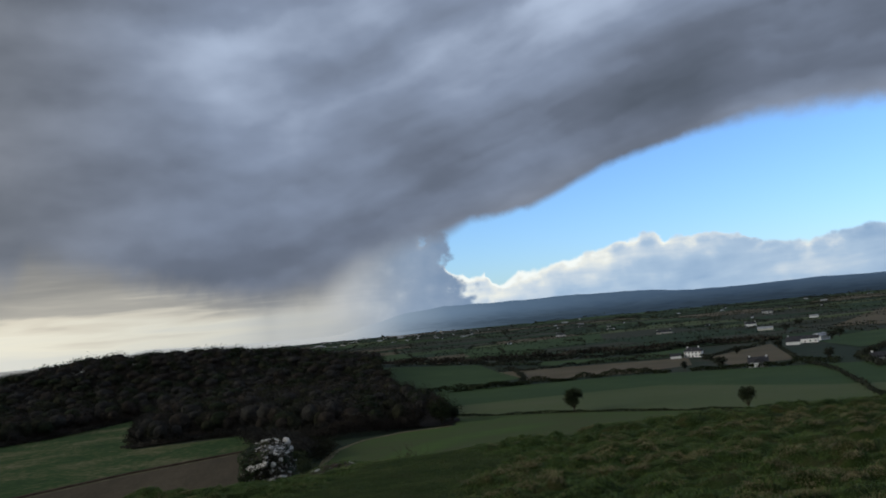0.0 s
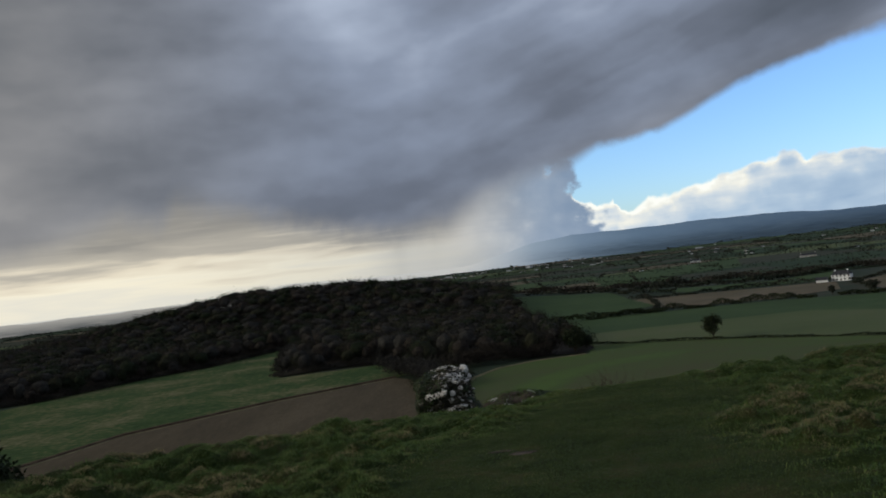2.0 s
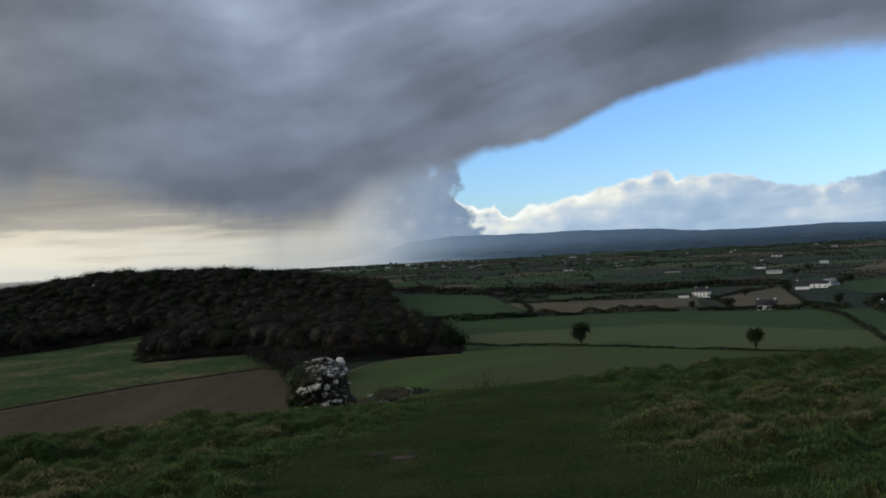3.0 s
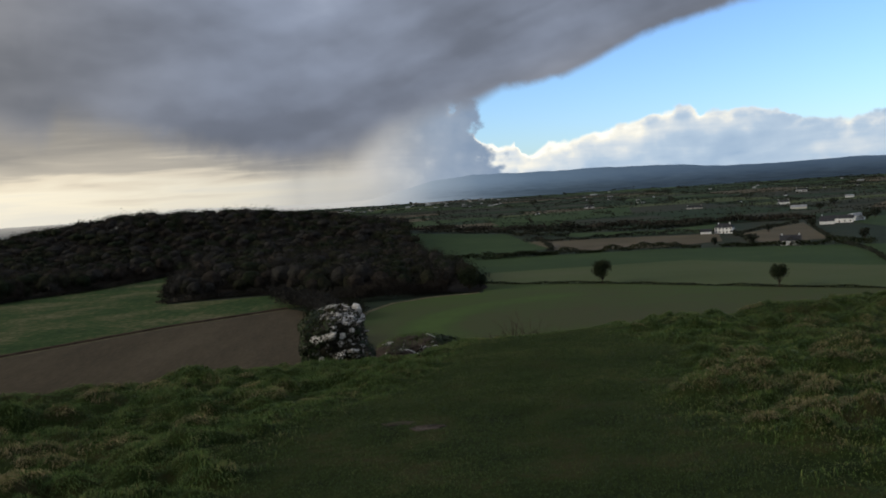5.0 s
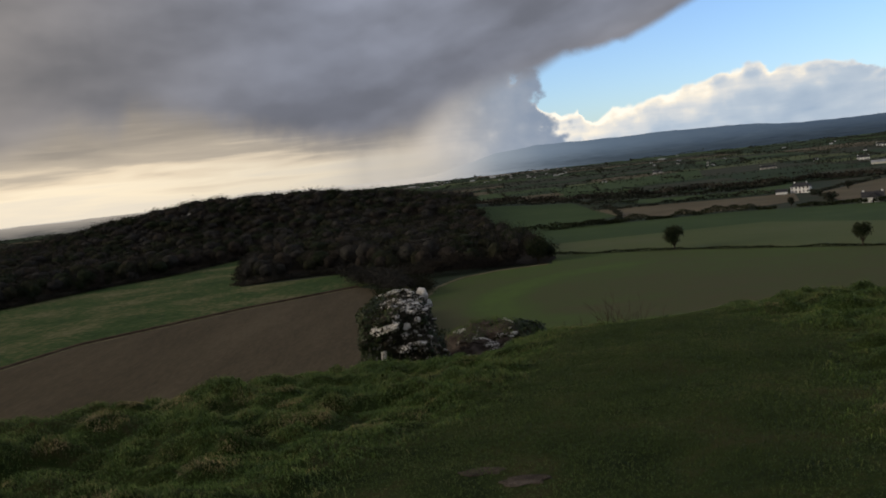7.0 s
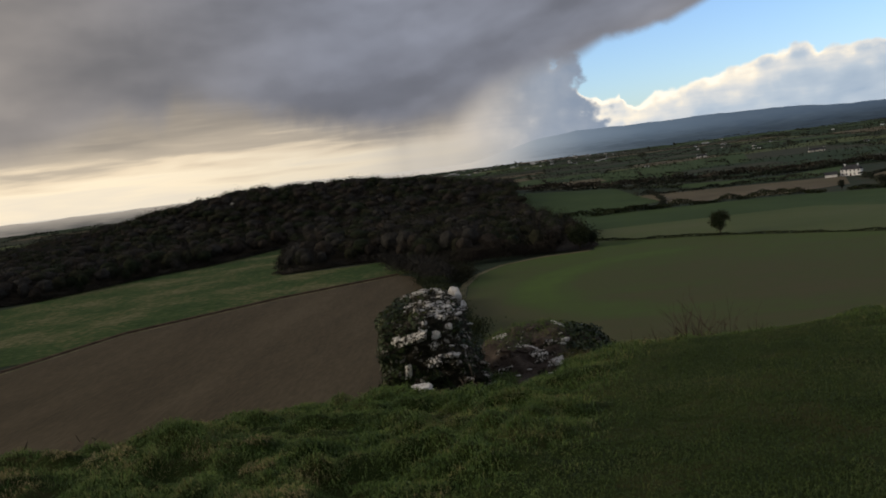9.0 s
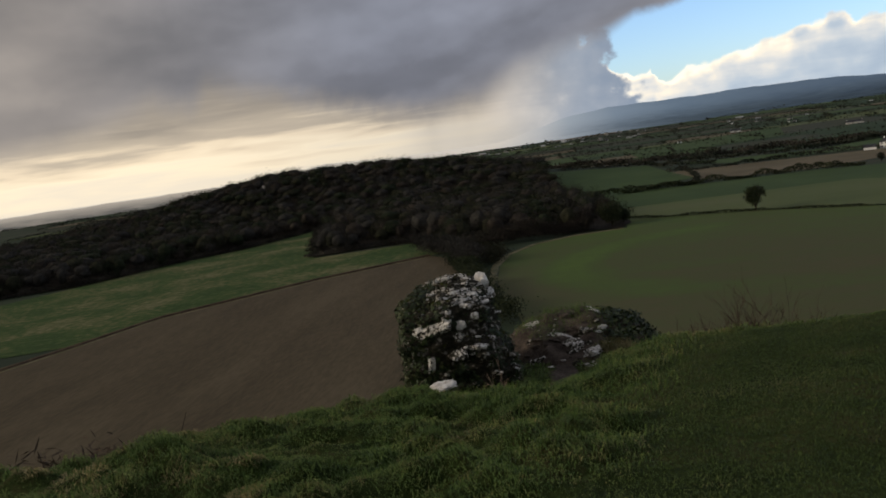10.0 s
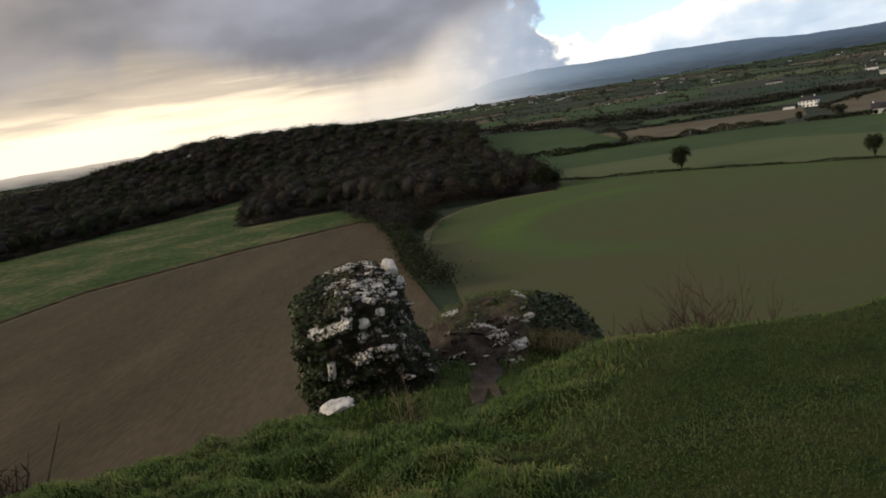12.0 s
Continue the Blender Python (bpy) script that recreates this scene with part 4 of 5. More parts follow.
def hazed_hills():
    az = np.radians(np.arange(-60, 75, 0.4))
    deg = np.degrees(az)
    crest = np.interp(deg, [-60, -30, -24, -18, -15, -11, -7, -3, 1.6, 4.4, 8.3, 12, 17.8, 21.4, 25, 28.2, 32, 40, 75], [-0.3, -0.28, -0.2, 0.05, 0.33, 0.19, 0.02, 0.12, 1.15, 1.41, 1.33, 1.34, 1.17, 0.89, 0.81, 0.89, 0.8, 0.7, 0.4])
    crest = crest + 0.035 * value_noise(deg, deg * 0, 0.9, 51) + 0.014 * value_noise(deg, deg * 0, 4.0, 52)
    rows = []
    for r, lift in ((3350, -3.0), (3500, 2.0), (3800, 4.0), (4200, 6.0)):
        x, y = r * np.sin(az), r * np.cos(az)
        rows.append(np.stack([x, y, plain_height(x, y) + lift + 1.5 * value_noise(deg, deg * 0 + r, 0.8, 53)], 1))
    for k in range(9):
        t = k / 8
        r = 4560 + 270 * t
        x, y = r * np.sin(az), r * np.cos(az)
        z0 = plain_height(x, y) + 8
        top = 47 + np.tan(np.radians(crest)) * 4800
        rows.append(np.stack([x, y, z0 + np.maximum(top - z0, 2) * (t ** 0.8)], 1))
    verts = np.concatenate(rows)
    n = len(az)
    idx = np.arange(len(rows) * n).reshape(len(rows), n)
    faces = np.stack([idx[:-1, :-1], idx[:-1, 1:], idx[1:, 1:], idx[1:, :-1]], -1).reshape(-1, 4)
    ob = new("backdrop", mesh_from("backdrop", verts, faces, M_HAZED_HILLS, True))
    tagged(ob, "long ridge of hills on the horizon, blue haze painted as glow", "hills", kind="structure")


hazed_hills()


def haze_glow_lowland():
    """The low country beyond the wood, paled by mist painted as glow."""
    az = np.radians(np.arange(-62, -11.9, 0.25))
    deg = np.degrees(az)
    fade = smooth(-deg, 12, 17)
    rows = []
    for k, (r, el) in enumerate(((2300, -1.7), (2450, -1.0), (2600, -0.55), (2800, -0.2))):
        e = el * fade - 1.9 * (1 - fade) + 0.05 * value_noise(deg, deg * 0 + k, 1.3, 57)
        rows.append(np.stack([r * np.sin(az), r * np.cos(az), 47 + np.tan(np.radians(e)) * r], 1))
    n = len(az)
    idx = np.arange(4 * n).reshape(4, n)
    faces = np.stack([idx[:-1, :-1], idx[:-1, 1:], idx[1:, 1:], idx[1:, :-1]], -1).reshape(-1, 4)
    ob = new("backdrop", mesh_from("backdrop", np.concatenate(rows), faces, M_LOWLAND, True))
    tagged(ob, "low country beyond the wood, grey haze painted as glow", "distance", kind="structure")


haze_glow_lowland()


# ---- lone trees ----
def on_plain(x, y):
    return (x, y, float(plain_height(x, y)))


tree(on_plain(91.8, 404.8), 12.5, 5.4, "lone ivy-clad field tree with a rounded leafless crown", M_EVERGREEN, 3600, 0.42, 0.18)
tree(on_plain(27, 413), 13.5, 6.2, "spreading dark ivied tree at the corner of the wood", M_EVERGREEN, 5200, 0.5, 0.08)
tree(on_plain(14, 416), 11.5, 5.5, "grey leafless tree at the corner of the wood", M_GREY_CROWN, 4200, 0.5, 0.1)
tree(on_plain(154.6, 348.6), 10.5, 4.2, "lone field tree with a ragged ivied crown", M_EVERGREEN, 2400, 0.42, 0.22)
for tx, ty, h, w in ((245, 592, 8, 4.6), (216, 588, 7, 2.6), (300, 690, 8, 4), (352, 720, 9, 5), (330, 545, 8, 4.5), (310, 560, 9, 4), (430, 770, 10, 6), (455, 800, 11, 6), (500, 1000, 12, 7), (570, 1100, 12, 8)):
    tree(on_plain(tx, ty), h, w, "dark leafless tree standing near farm houses", M_HEDGE, 420, 0.9, 0.18)


# ---- houses ----
def box(bm, x0, x1, y0, y1, z0, z1):
    v = [bm.verts.new((x, y, z)) for z in (z0, z1) for x, y in ((x0, y0), (x1, y0), (x1, y1), (x0, y1))]
    for f in ((3, 2, 1, 0), (4, 5, 6, 7), (0, 1, 5, 4), (1, 2, 6, 5), (2, 3, 7, 6), (3, 0, 4, 7)):
        bm.faces.new([v[i] for i in f])


def gable_roof(length, depth, eaves, ridge, hip=0.0, over=0.4):
    bm = bmesh.new()
    a, b = length / 2 + over, depth / 2 + over
    low = [bm.verts.new((x, y, eaves - 0.1)) for x, y in ((-a, -b), (a, -b), (a, b), (-a, b))]
    under = [bm.verts.new((x, y, eaves - 0.35)) for x, y in ((-a, -b), (a, -b), (a, b), (-a, b))]
    top = [bm.verts.new((x, 0, ridge)) for x in (-a + hip, a - hip)]
    bm.faces.new((low[0], low[1], top[1], top[0]))
    bm.faces.new((low[2], low[3], top[0], top[1]))
    bm.faces.new((low[1], low[2], top[1]))
    bm.faces.new((low[3], low[0], top[0]))
    for i in range(4):
        bm.faces.new((under[i], under[(i + 1) % 4], low[(i + 1) % 4], low[i]))
    bm.faces.new(under[::-1])
    return bm


def house(place, length, depth, eaves, ridge, turn, label, wall_mat=M_RENDER, roof_mat=M_SLATE, hip=0.0, windows=4, storeys=1, wing=0.0, group="", name="house"):
    base = thing(name, label, "house", place, turn, group)
    bm = bmesh.new()
    box(bm, -length / 2, length / 2, -depth / 2, depth / 2, -1.0, eaves)
    if hip == 0:
        for side in (-1, 1):
            x = side * length / 2
            tri = [bm.verts.new((x, y, z)) for y, z in ((-depth / 2, eaves), (depth / 2, eaves), (0, ridge - 0.25))]
            bm.faces.new(tri)
    part("wall", bm, wall_mat, base)
    part("roof", gable_roof(length, depth, eaves, ridge, hip), roof_mat, base)
    if wing:
        bm = bmesh.new()
        box(bm, -wing / 2, wing / 2, -depth / 2 - 2.5, -depth / 2 + 0.5, -1.0, eaves)
        tri = [bm.verts.new(c) for c in ((-wing / 2, -depth / 2 - 2.5, eaves), (wing / 2, -depth / 2 - 2.5, eaves), (0, -depth / 2 - 2.5, ridge - 0.5))]
        bm.faces.new(tri)
        part("porch", bm, wall_mat, base)
        roof = gable_roof(depth / 2 + 3, wing, eaves, ridge - 0.3)
        bmesh.ops.transform(roof, matrix=pose(0, -depth / 4 - 1.2, 0, 0, 0, 90), verts=roof.verts)
        part("porch_roof", roof, roof_mat, base)
    if windows:
        for side in (-1, 1):
            bm = bmesh.new()
            x = side * (length / 2 - 1.0 - hip * 0.5)
            box(bm, x - 0.5, x + 0.5, -0.35, 0.35, ridge - 0.8, ridge + 0.9)
            stack = part("chimney", bm, wall_mat, base)
            bm = bmesh.new()
            limb(bm, (x, 0, ridge + 0.85), (x, 0, ridge + 1.25), 0.16, 0.13, 8)
            part("chimney_pot", bm, M_STUBBLE, stack, "clay chimney pot")
        for s in range(storeys):
            for k in range(windows):
                x = -length / 2 + (k + 0.5) * length / windows
                if s == 0 and k == windows // 2:
                    bm = bmesh.new()
                    box(bm, x - 0.5, x + 0.5, -depth / 2 - 0.06 - (2.5 if wing else 0), -depth / 2 + 0.02 - (2.5 if wing else 0), 0.0, 2.1)
                    part("door", bm, M_DOOR, base)
                    continue
                if wing and abs(x) < wing / 2 + 0.5:
                    continue
                bm, low, high, y = bmesh.new(), 0.9 + s * 2.8, 2.2 + s * 2.8, -depth / 2
                for x0, x1, z0, z1 in ((x - 0.7, x - 0.6, low, high), (x + 0.6, x + 0.7, low, high), (x - 0.7, x + 0.7, high, high + 0.1), (x - 0.8, x + 0.8, low - 0.12, low)):
                    box(bm, x0, x1, y - 0.08, y + 0.02, z0, z1)
                window = part("window", bm, M_RENDER, base)
                bm = bmesh.new()
                box(bm, x - 0.6, x + 0.6, y - 0.04, y + 0.02, low, high)
                part("pane", bm, M_PANE, window, "dark window glass")
    return base


house(on_plain(272, 715), 15, 8, 5.6, 8.6, -34, "large white two-storey house with a hipped slate roof", hip=3.5, windows=5, storeys=2)
house((268 - 12, 716, 0.0), 9, 6, 3.0, 5.0, -18, "low white outbuilding beside a large house", windows=0)
house(on_plain(257, 557), 13, 7, 3.9, 7.2, -26, "white cottage with a front gable and dark slate roof", windows=5, wing=6.4)
house(on_plain(400, 768), 28, 9, 4.2, 7.0, -34, "long white farmhouse with a slate roof", windows=6)
house(on_plain(424, 780), 16, 11, 5.0, 7.5, 30, "white farm shed with grey sheeted roof", M_RENDER, M_SHED, windows=0)
house(on_plain(382, 752), 12, 8, 3.2, 5.6, -24, "low white farm outbuilding", M_RENDER, M_SLATE, windows=0)
house(on_plain(318, 512), 13, 8, 2.8, 5.8, -20, "white bungalow with a dark roof beside the lane", windows=4)
house(on_plain(512, 1080), 19, 9, 3.4, 5.8, -20, "long cream farm building", M_CREAM, M_SHED, windows=0)
house(on_plain(557, 1222), 16, 9, 4.8, 7.4, -20, "white two-storey farmhouse far off", windows=4, storeys=2)
house(on_plain(442, 1279), 22, 9, 3.4, 6.0, -10, "pale bungalow far out on the plain", M_CREAM, windows=4)
house(on_plain(353, 1629), 18, 9, 3.6, 6.5, -10, "white bungalow beyond green pasture", windows=4)
house(on_plain(831, 1734), 22, 11, 6, 9, -20, "white house among distant trees", windows=4, storeys=2)
house(on_plain(700, 1300), 13, 8, 3, 5.4, -28, "white farm sheds among trees", M_RENDER, M_SHED, windows=0)

town = random.Random(12)
for k in range(90):
    bearing, reach = town.uniform(-8.5, 7.5), town.uniform(2300, 3450)
    if k % 4 == 0:
        bearing, reach = town.uniform(8, 33), town.uniform(1500, 3300)
    x, y = reach * math.sin(radians(bearing)), reach * math.cos(radians(bearing))
    size = town.uniform(6, 10) * (reach / 2600)
    big = town.random() < 0.18
    house(on_plain(x, y), size * (2.2 if big else 1), 9, 2.4 + reach / 3200, 3.9 + reach / 2000, town.uniform(-50, -5), "pale long shed of the distant town" if big else "pale rendered house of the distant town",
          M_SHED if big else town.choice((M_RENDER, M_RENDER, M_CREAM)), M_SHED if big else M_SLATE, windows=0, group="distant town")


# ---- the ruin on its ledge ----
def lump(bm_rings, name="core"):
    """Closes a stack of rings into a mesh."""
    rows, cols = len(bm_rings), len(bm_rings[0])
    verts = np.array(bm_rings, float).reshape(-1, 3)
    idx = np.arange(rows * cols).reshape(rows, cols)
    nxt = np.roll(idx, -1, axis=1)
    faces = np.stack([idx[:-1], nxt[:-1], nxt[1:], idx[1:]], -1).reshape(-1, 4)
    return verts, faces


def stone_mesh(seed, size, detail=2, jag=0.22):
    """An angular broken stone: the hull of scattered corners, its edges chipped."""
    bm = bmesh.new()
    own = random.Random(seed)
    for _ in range(14 + 9 * detail):
        p = Vector((own.gauss(0, 1), own.gauss(0, 1), own.gauss(0, 1))).normalized() * own.uniform(0.8, 1.1)
        p = Vector([math.copysign(min(abs(c) * 0.75, 0.5), c) for c in p])
        bm.verts.new((p.x * size[0] * 1.15, p.y * size[1] * 1.15, p.z * size[2] * 1.15))
    hull = bmesh.ops.convex_hull(bm, input=bm.verts)
    bmesh.ops.delete(bm, geom=[g for g in hull["geom_interior"] if isinstance(g, bmesh.types.BMVert)], context="VERTS")
    if detail > 1:
        bmesh.ops.subdivide_edges(bm, edges=bm.edges[:], cuts=2, use_grid_fill=True)
        for vert in bm.verts:
            shift = noise.noise(vert.co * (2.2 / min(size)) + Vector((seed, 0, seed)))
            chip = noise.noise(vert.co * (5.5 / min(size)) + Vector((0, seed, 3)))
            vert.co *= 1 + 0.17 * shift + 0.09 * chip
    return bm


def add_stone(parent, place, size, mat=M_LIMESTONE, turn=None, name="stone", label="", detail=2):
    ob = part(name, stone_mesh(random.uniform(0, 90), size, detail), mat, parent, label)
    turn = turn or (random.uniform(-18, 18), random.uniform(-18, 18), random.uniform(-25, 25))
    ob.matrix_local = pose(*place, *turn)
    return ob


def ivy_mesh(points, normals, size, name="ivy"):
    """Pointed three-lobed ivy leaves that hang a little off the surface."""
    n = len(points)
    normals = normals + rng.normal(0, 0.45, (n, 3))
    normals /= np.linalg.norm(normals, axis=1, keepdims=True)
    down = np.array([0, 0, -1.0]) + rng.normal(0, 0.5, (n, 3))
    down -= normals * np.sum(down * normals, 1, keepdims=True)
    down /= np.linalg.norm(down, axis=1, keepdims=True)
    side = np.cross(normals, down)
    s = (rng.uniform(0.6, 1.3, n) * size)[:, None]
    c = points + normals * rng.uniform(0.0, 0.05, (n, 1))
    shape = ((-0.35, 0.0, 0.0), (-0.15, 0.5, -0.10), (0.15, 0.28, 0.0), (0.62, 0.0, -0.06), (0.15, -0.28, 0.0), (-0.15, -0.5, -0.10))
    verts = np.stack([c + down * s * a + side * s * b + normals * s * h for a, b, h in shape], 1).reshape(-1, 3)
    base = np.arange(n)[:, None] * 6
    faces = np.concatenate([base + np.array([[0, 1, 2, 3]]), base + np.array([[0, 3, 4, 5]])])
    return mesh_from(name, verts, faces, M_IVY)


def ruin():
    base = thing("ruined_wall", "broken stump of limestone castle wall overgrown with ivy", "ruin", (0, 0, 0))
    cx, cy = -1.17, 20.15
    levels = np.concatenate([np.linspace(43.2, 45.15, 80), 45.15 + 0.36 * np.sin(np.linspace(0.08, math.pi / 2, 22))])
    rings = []
    for z in levels:
        t = float(np.interp(z, [43.2, 44.2, 44.6, 45.0, 45.3], [0.54, 0.54, 0.55, 0.56, 0.55]))
        if z > 45.15:
            t *= math.sqrt(max(0.0, 1 - ((z - 45.15) / 0.36001) ** 2)) ** 0.75
        ring = []
        for k in range(150):
            a = 2 * math.pi * k / 150
            c, s = math.cos(a), math.sin(a)
            r = (abs(c) ** 4.5 + abs(s) ** 4.5) ** (-1 / 4.5)
            x, y = cx + c * r * t, cy + s * r * t * 1.25
            # one flank spreads towards its foot, the other stands upright with a worn shoulder
            x += max(0.0, c) * (0.42 * max(0.0, 44.95 - z) - 0.25 * max(0.0, z - 45.15))
            zz = z - max(0.0, -c) * 0.10 * max(0.0, z - 45.0) / 0.4 - max(0.0, -s) * 0.10 * max(0.0, z - 45.15) / 0.3
            p = Vector((x, y, zz))
            q = Vector((p.x, p.y, p.z * 1.8))
            d = 0.09 * noise.noise(p * 2.4) + 0.06 * noise.noise(q * 5.0) + 0.075 * (0.35 - noise.voronoi(q * 5.5)[0][0]) + 0.02 * noise.noise(p * 25.0)
            ring.append((x + c * d, y + s * d, zz + 0.35 * d))
        rings.append(ring)
    verts, faces = lump(rings)
    part("core", mesh_from("core", verts, faces, M_EARTHSTONE, True), M_EARTHSTONE, base)
    # surface samples with normals for what grows on it or juts out
    quad = verts[faces]
    mid = quad.mean(1)
    nor = np.cross(quad[:, 2] - quad[:, 0], quad[:, 3] - quad[:, 1])
    area = np.linalg.norm(nor, axis=1)
    nor = nor / np.maximum(area, 1e-9)[:, None]
    if np.mean(np.sum(nor * (mid - np.array([cx, cy, 44.4])), 1)) < 0:
        nor = -nor

    def face_y(x, z):
        d = np.abs(mid[:, 0] - x) + np.abs(mid[:, 2] - z) + np.where(nor[:, 1] < -0.1, 0, 9)
        return float(mid[np.argmin(d), 1])

    big = (((-0.72, 45.37), (0.19, 0.26, 0.22), M_WHITE_STONE), ((-0.88, 45.30), (0.17, 0.2, 0.09), M_LIMESTONE), ((-0.63, 45.22), (0.15, 0.2, 0.15), M_LIMESTONE), ((-1.0, 45.36), (0.16, 0.2, 0.08), M_LIMESTONE),
           ((-1.25, 45.01), (0.46, 0.22, 0.14), M_LIMESTONE), ((-1.43, 44.98), (0.16, 0.2, 0.14), M_LIMESTONE), ((-0.93, 45.03), (0.13, 0.18, 0.11), M_WHITE_STONE), ((-1.00, 44.68), (0.21, 0.2, 0.13), M_LIMESTONE), ((-0.92, 44.74), (0.1, 0.14, 0.08), M_LIMESTONE),
           ((-1.36, 44.56), (0.09, 0.14, 0.22), M_LIMESTONE), ((-0.78, 45.30), (0.14, 0.16, 0.08), M_WHITE_STONE), ((-0.97, 44.88), (0.09, 0.12, 0.1), M_LIMESTONE), ((-1.08, 45.20), (0.12, 0.14, 0.09), M_LIMESTONE),
           ((-0.75, 45.12), (0.10, 0.12, 0.09), M_LIMESTONE), ((-1.14, 45.33), (0.14, 0.14, 0.06), M_LIMESTONE), ((-0.62, 44.86), (0.1, 0.14, 0.12), M_EARTHSTONE), ((-0.72, 44.62), (0.18, 0.16, 0.13), M_EARTHSTONE), ((-1.20, 44.42), (0.14, 0.14, 0.1), M_EARTHSTONE))
    for (x, z), size, mat in big:
        size = tuple(q * 0.84 for q in size)
        add_stone(base, (x, face_y(x, z) + size[1] * 0.22, z), size, mat)
    pick = np.random.default_rng(5)
    ok = np.where(((nor[:, 1] < -0.3) | (nor[:, 2] > 0.35)) & (mid[:, 2] > 44.35) & (mid[:, 0] > -1.52))[0]
    weight = area[ok] * (0.25 + 2.0 * smooth(mid[ok, 2], 44.95, 45.35)) * (0.08 + smooth(mid[ok, 0] + 0.6 * (mid[ok, 2] - 45.1), -1.35, -0.9))
    for i in pick.choice(ok, 150, replace=False, p=weight / weight.sum()):
        s = pick.uniform(0.025, 0.085)
        add_stone(base, mid[i] - nor[i] * s * 0.12, (s * pick.uniform(1.2, 2.6), s * 1.2, s * pick.uniform(0.5, 0.9)), M_LIMESTONE if pick.random() < 0.5 else M_EARTHSTONE)
    # ivy: dense on the shaded flank and shoulder, straggling across the face
    cover = 0.5 + 0.5 * np.array([noise.noise(Vector(p) * 2.6 + Vector((9, 2, 4))) for p in mid]) + 0.3 * np.array([noise.noise(Vector(p) * 7.0) for p in mid])
    cover = cover + 0.75 * smooth(-mid[:, 0], 1.22, 1.55) + 0.3 * smooth(-mid[:, 2], -44.9, -44.4) - 0.35 * smooth(mid[:, 2], 45.35, 45.6) * smooth(mid[:, 0], -1.45, -1.2)
    weight = area * smooth(cover, 0.46, 0.8) * (mid[:, 2] > 43.9)
    for name, count, size in (("ivy", 7500, 0.040), ("ivy", 1800, 0.056)):
        i = rng.choice(len(mid), count, p=weight / weight.sum())
        part(name, ivy_mesh(mid[i] + rng.normal(0, 0.012, (count, 3)), nor[i], size), M_IVY, base, "glossy dark ivy")
    # moss and short grass on the top
    top = np.where(nor[:, 2] > 0.45)[0]
    i = rng.choice(top, 900, p=area[top] / area[top].sum())
    pts = mid[i] + rng.normal(0, 0.02, (900, 3))
    part("moss", mesh_from("moss", *leaf_quads(pts, rng.uniform(0.015, 0.045, 900), 1.6, 0.5), M_MOSS), M_MOSS, base, "yellow-green moss")


ruin()


def rubble_wall():
    base = thing("collapsed_wall", "collapsed earthy wall stub with loose stones, turf and ivy", "ruin", (0, 0, 0))
    rings = []
    for e in np.linspace(-0.12, math.pi / 2, 34):
        ring = []
        for k in range(110):
            a = 2 * math.pi * k / 110
            c, s = math.cos(a), math.sin(a)
            r = (abs(c) ** 2.8 + abs(s) ** 2.8) ** (-1 / 2.8)
            x = 0.42 + c * r * 1.25 * math.cos(e) ** 0.8 if e < math.pi / 2 - 1e-6 else 0.42
            y = 21.7 + s * r * 0.95 * math.cos(e) ** 0.8 if e < math.pi / 2 - 1e-6 else 21.7
            # the face has slumped into an earth slope with a hollow trodden down it; the ivied end still stands
            slump = max(0.0, -s) * float(1 - smooth(0.42 + c * 1.25, 0.55, 0.95))
            y -= slump * 0.95 * max(0.0, 1 - 2 * e / math.pi)
            height = 0.92 - 0.12 * float(smooth(x, 0.7, 1.5)) - 0.10 * math.exp(-((x - 0.3) / 0.22) ** 2) * max(0.0, -s)
            z = 43.62 + height * ((1 - slump) * math.sin(e) + slump * (2 * e / math.pi))
            p = Vector((x, y, z))
            d = 0.11 * noise.noise(p * 2.2 + Vector((3, 3, 3))) + 0.07 * noise.noise(p * 5.5) + 0.03 * noise.noise(p * 14)
            ring.append((x + c * d, y + s * d, z + 0.6 * d))
        rings.append(ring)
    verts, faces = lump(rings)
    part("earth_core", mesh_from("earth_core", verts, faces, M_DIRT, True), M_DIRT, base)
    quad = verts[faces]
    mid = quad.mean(1)
    nor = np.cross(quad[:, 2] - quad[:, 0], quad[:, 3] - quad[:, 1])
    area = np.linalg.norm(nor, axis=1)
    nor = nor / np.maximum(area, 1e-9)[:, None]
    if np.mean(nor[:, 2]) < 0:
        nor = -nor
    pick = np.random.default_rng(9)
    front = np.where((nor[:, 1] < -0.1) & (mid[:, 0] < 1.0) & (mid[:, 2] > 43.95))[0]
    for i in pick.choice(front, 80, replace=False, p=area[front] / area[front].sum()):
        s = 0.035 + 0.12 * pick.random() ** 2
        add_stone(base, mid[i] - nor[i] * s * 0.12, (s * pick.uniform(1.1, 2.0), s * 1.2, s * pick.uniform(0.5, 0.8)), pick.choice([M_LIMESTONE, M_EARTHSTONE, M_DIRT], p=[0.40, 0.35, 0.25]), detail=2 if s > 0.07 else 1)
    for (px, py), size in (((0.55, 21.2), (0.12, 0.12, 0.12)), ((0.22, 21.15), (0.26, 0.16, 0.08)), ((0.82, 20.95), (0.13, 0.12, 0.06)), ((-0.18, 20.75), (0.30, 0.16, 0.07)), ((-0.02, 20.5), (0.24, 0.14, 0.06)), ((0.42, 20.3), (0.22, 0.12, 0.05)), ((0.62, 20.7), (0.10, 0.24, 0.06))):
        i = int(np.argmin(np.hypot(mid[:, 0] - px, mid[:, 1] - py) + np.where(nor[:, 2] > 0.1, 0, 9)))
        add_stone(base, mid[i], size, M_LIMESTONE)
    ivy = smooth(mid[:, 0], 0.75, 1.0) * (mid[:, 2] > 43.8)
    i = rng.choice(len(mid), 2400, p=area * ivy / (area * ivy).sum())
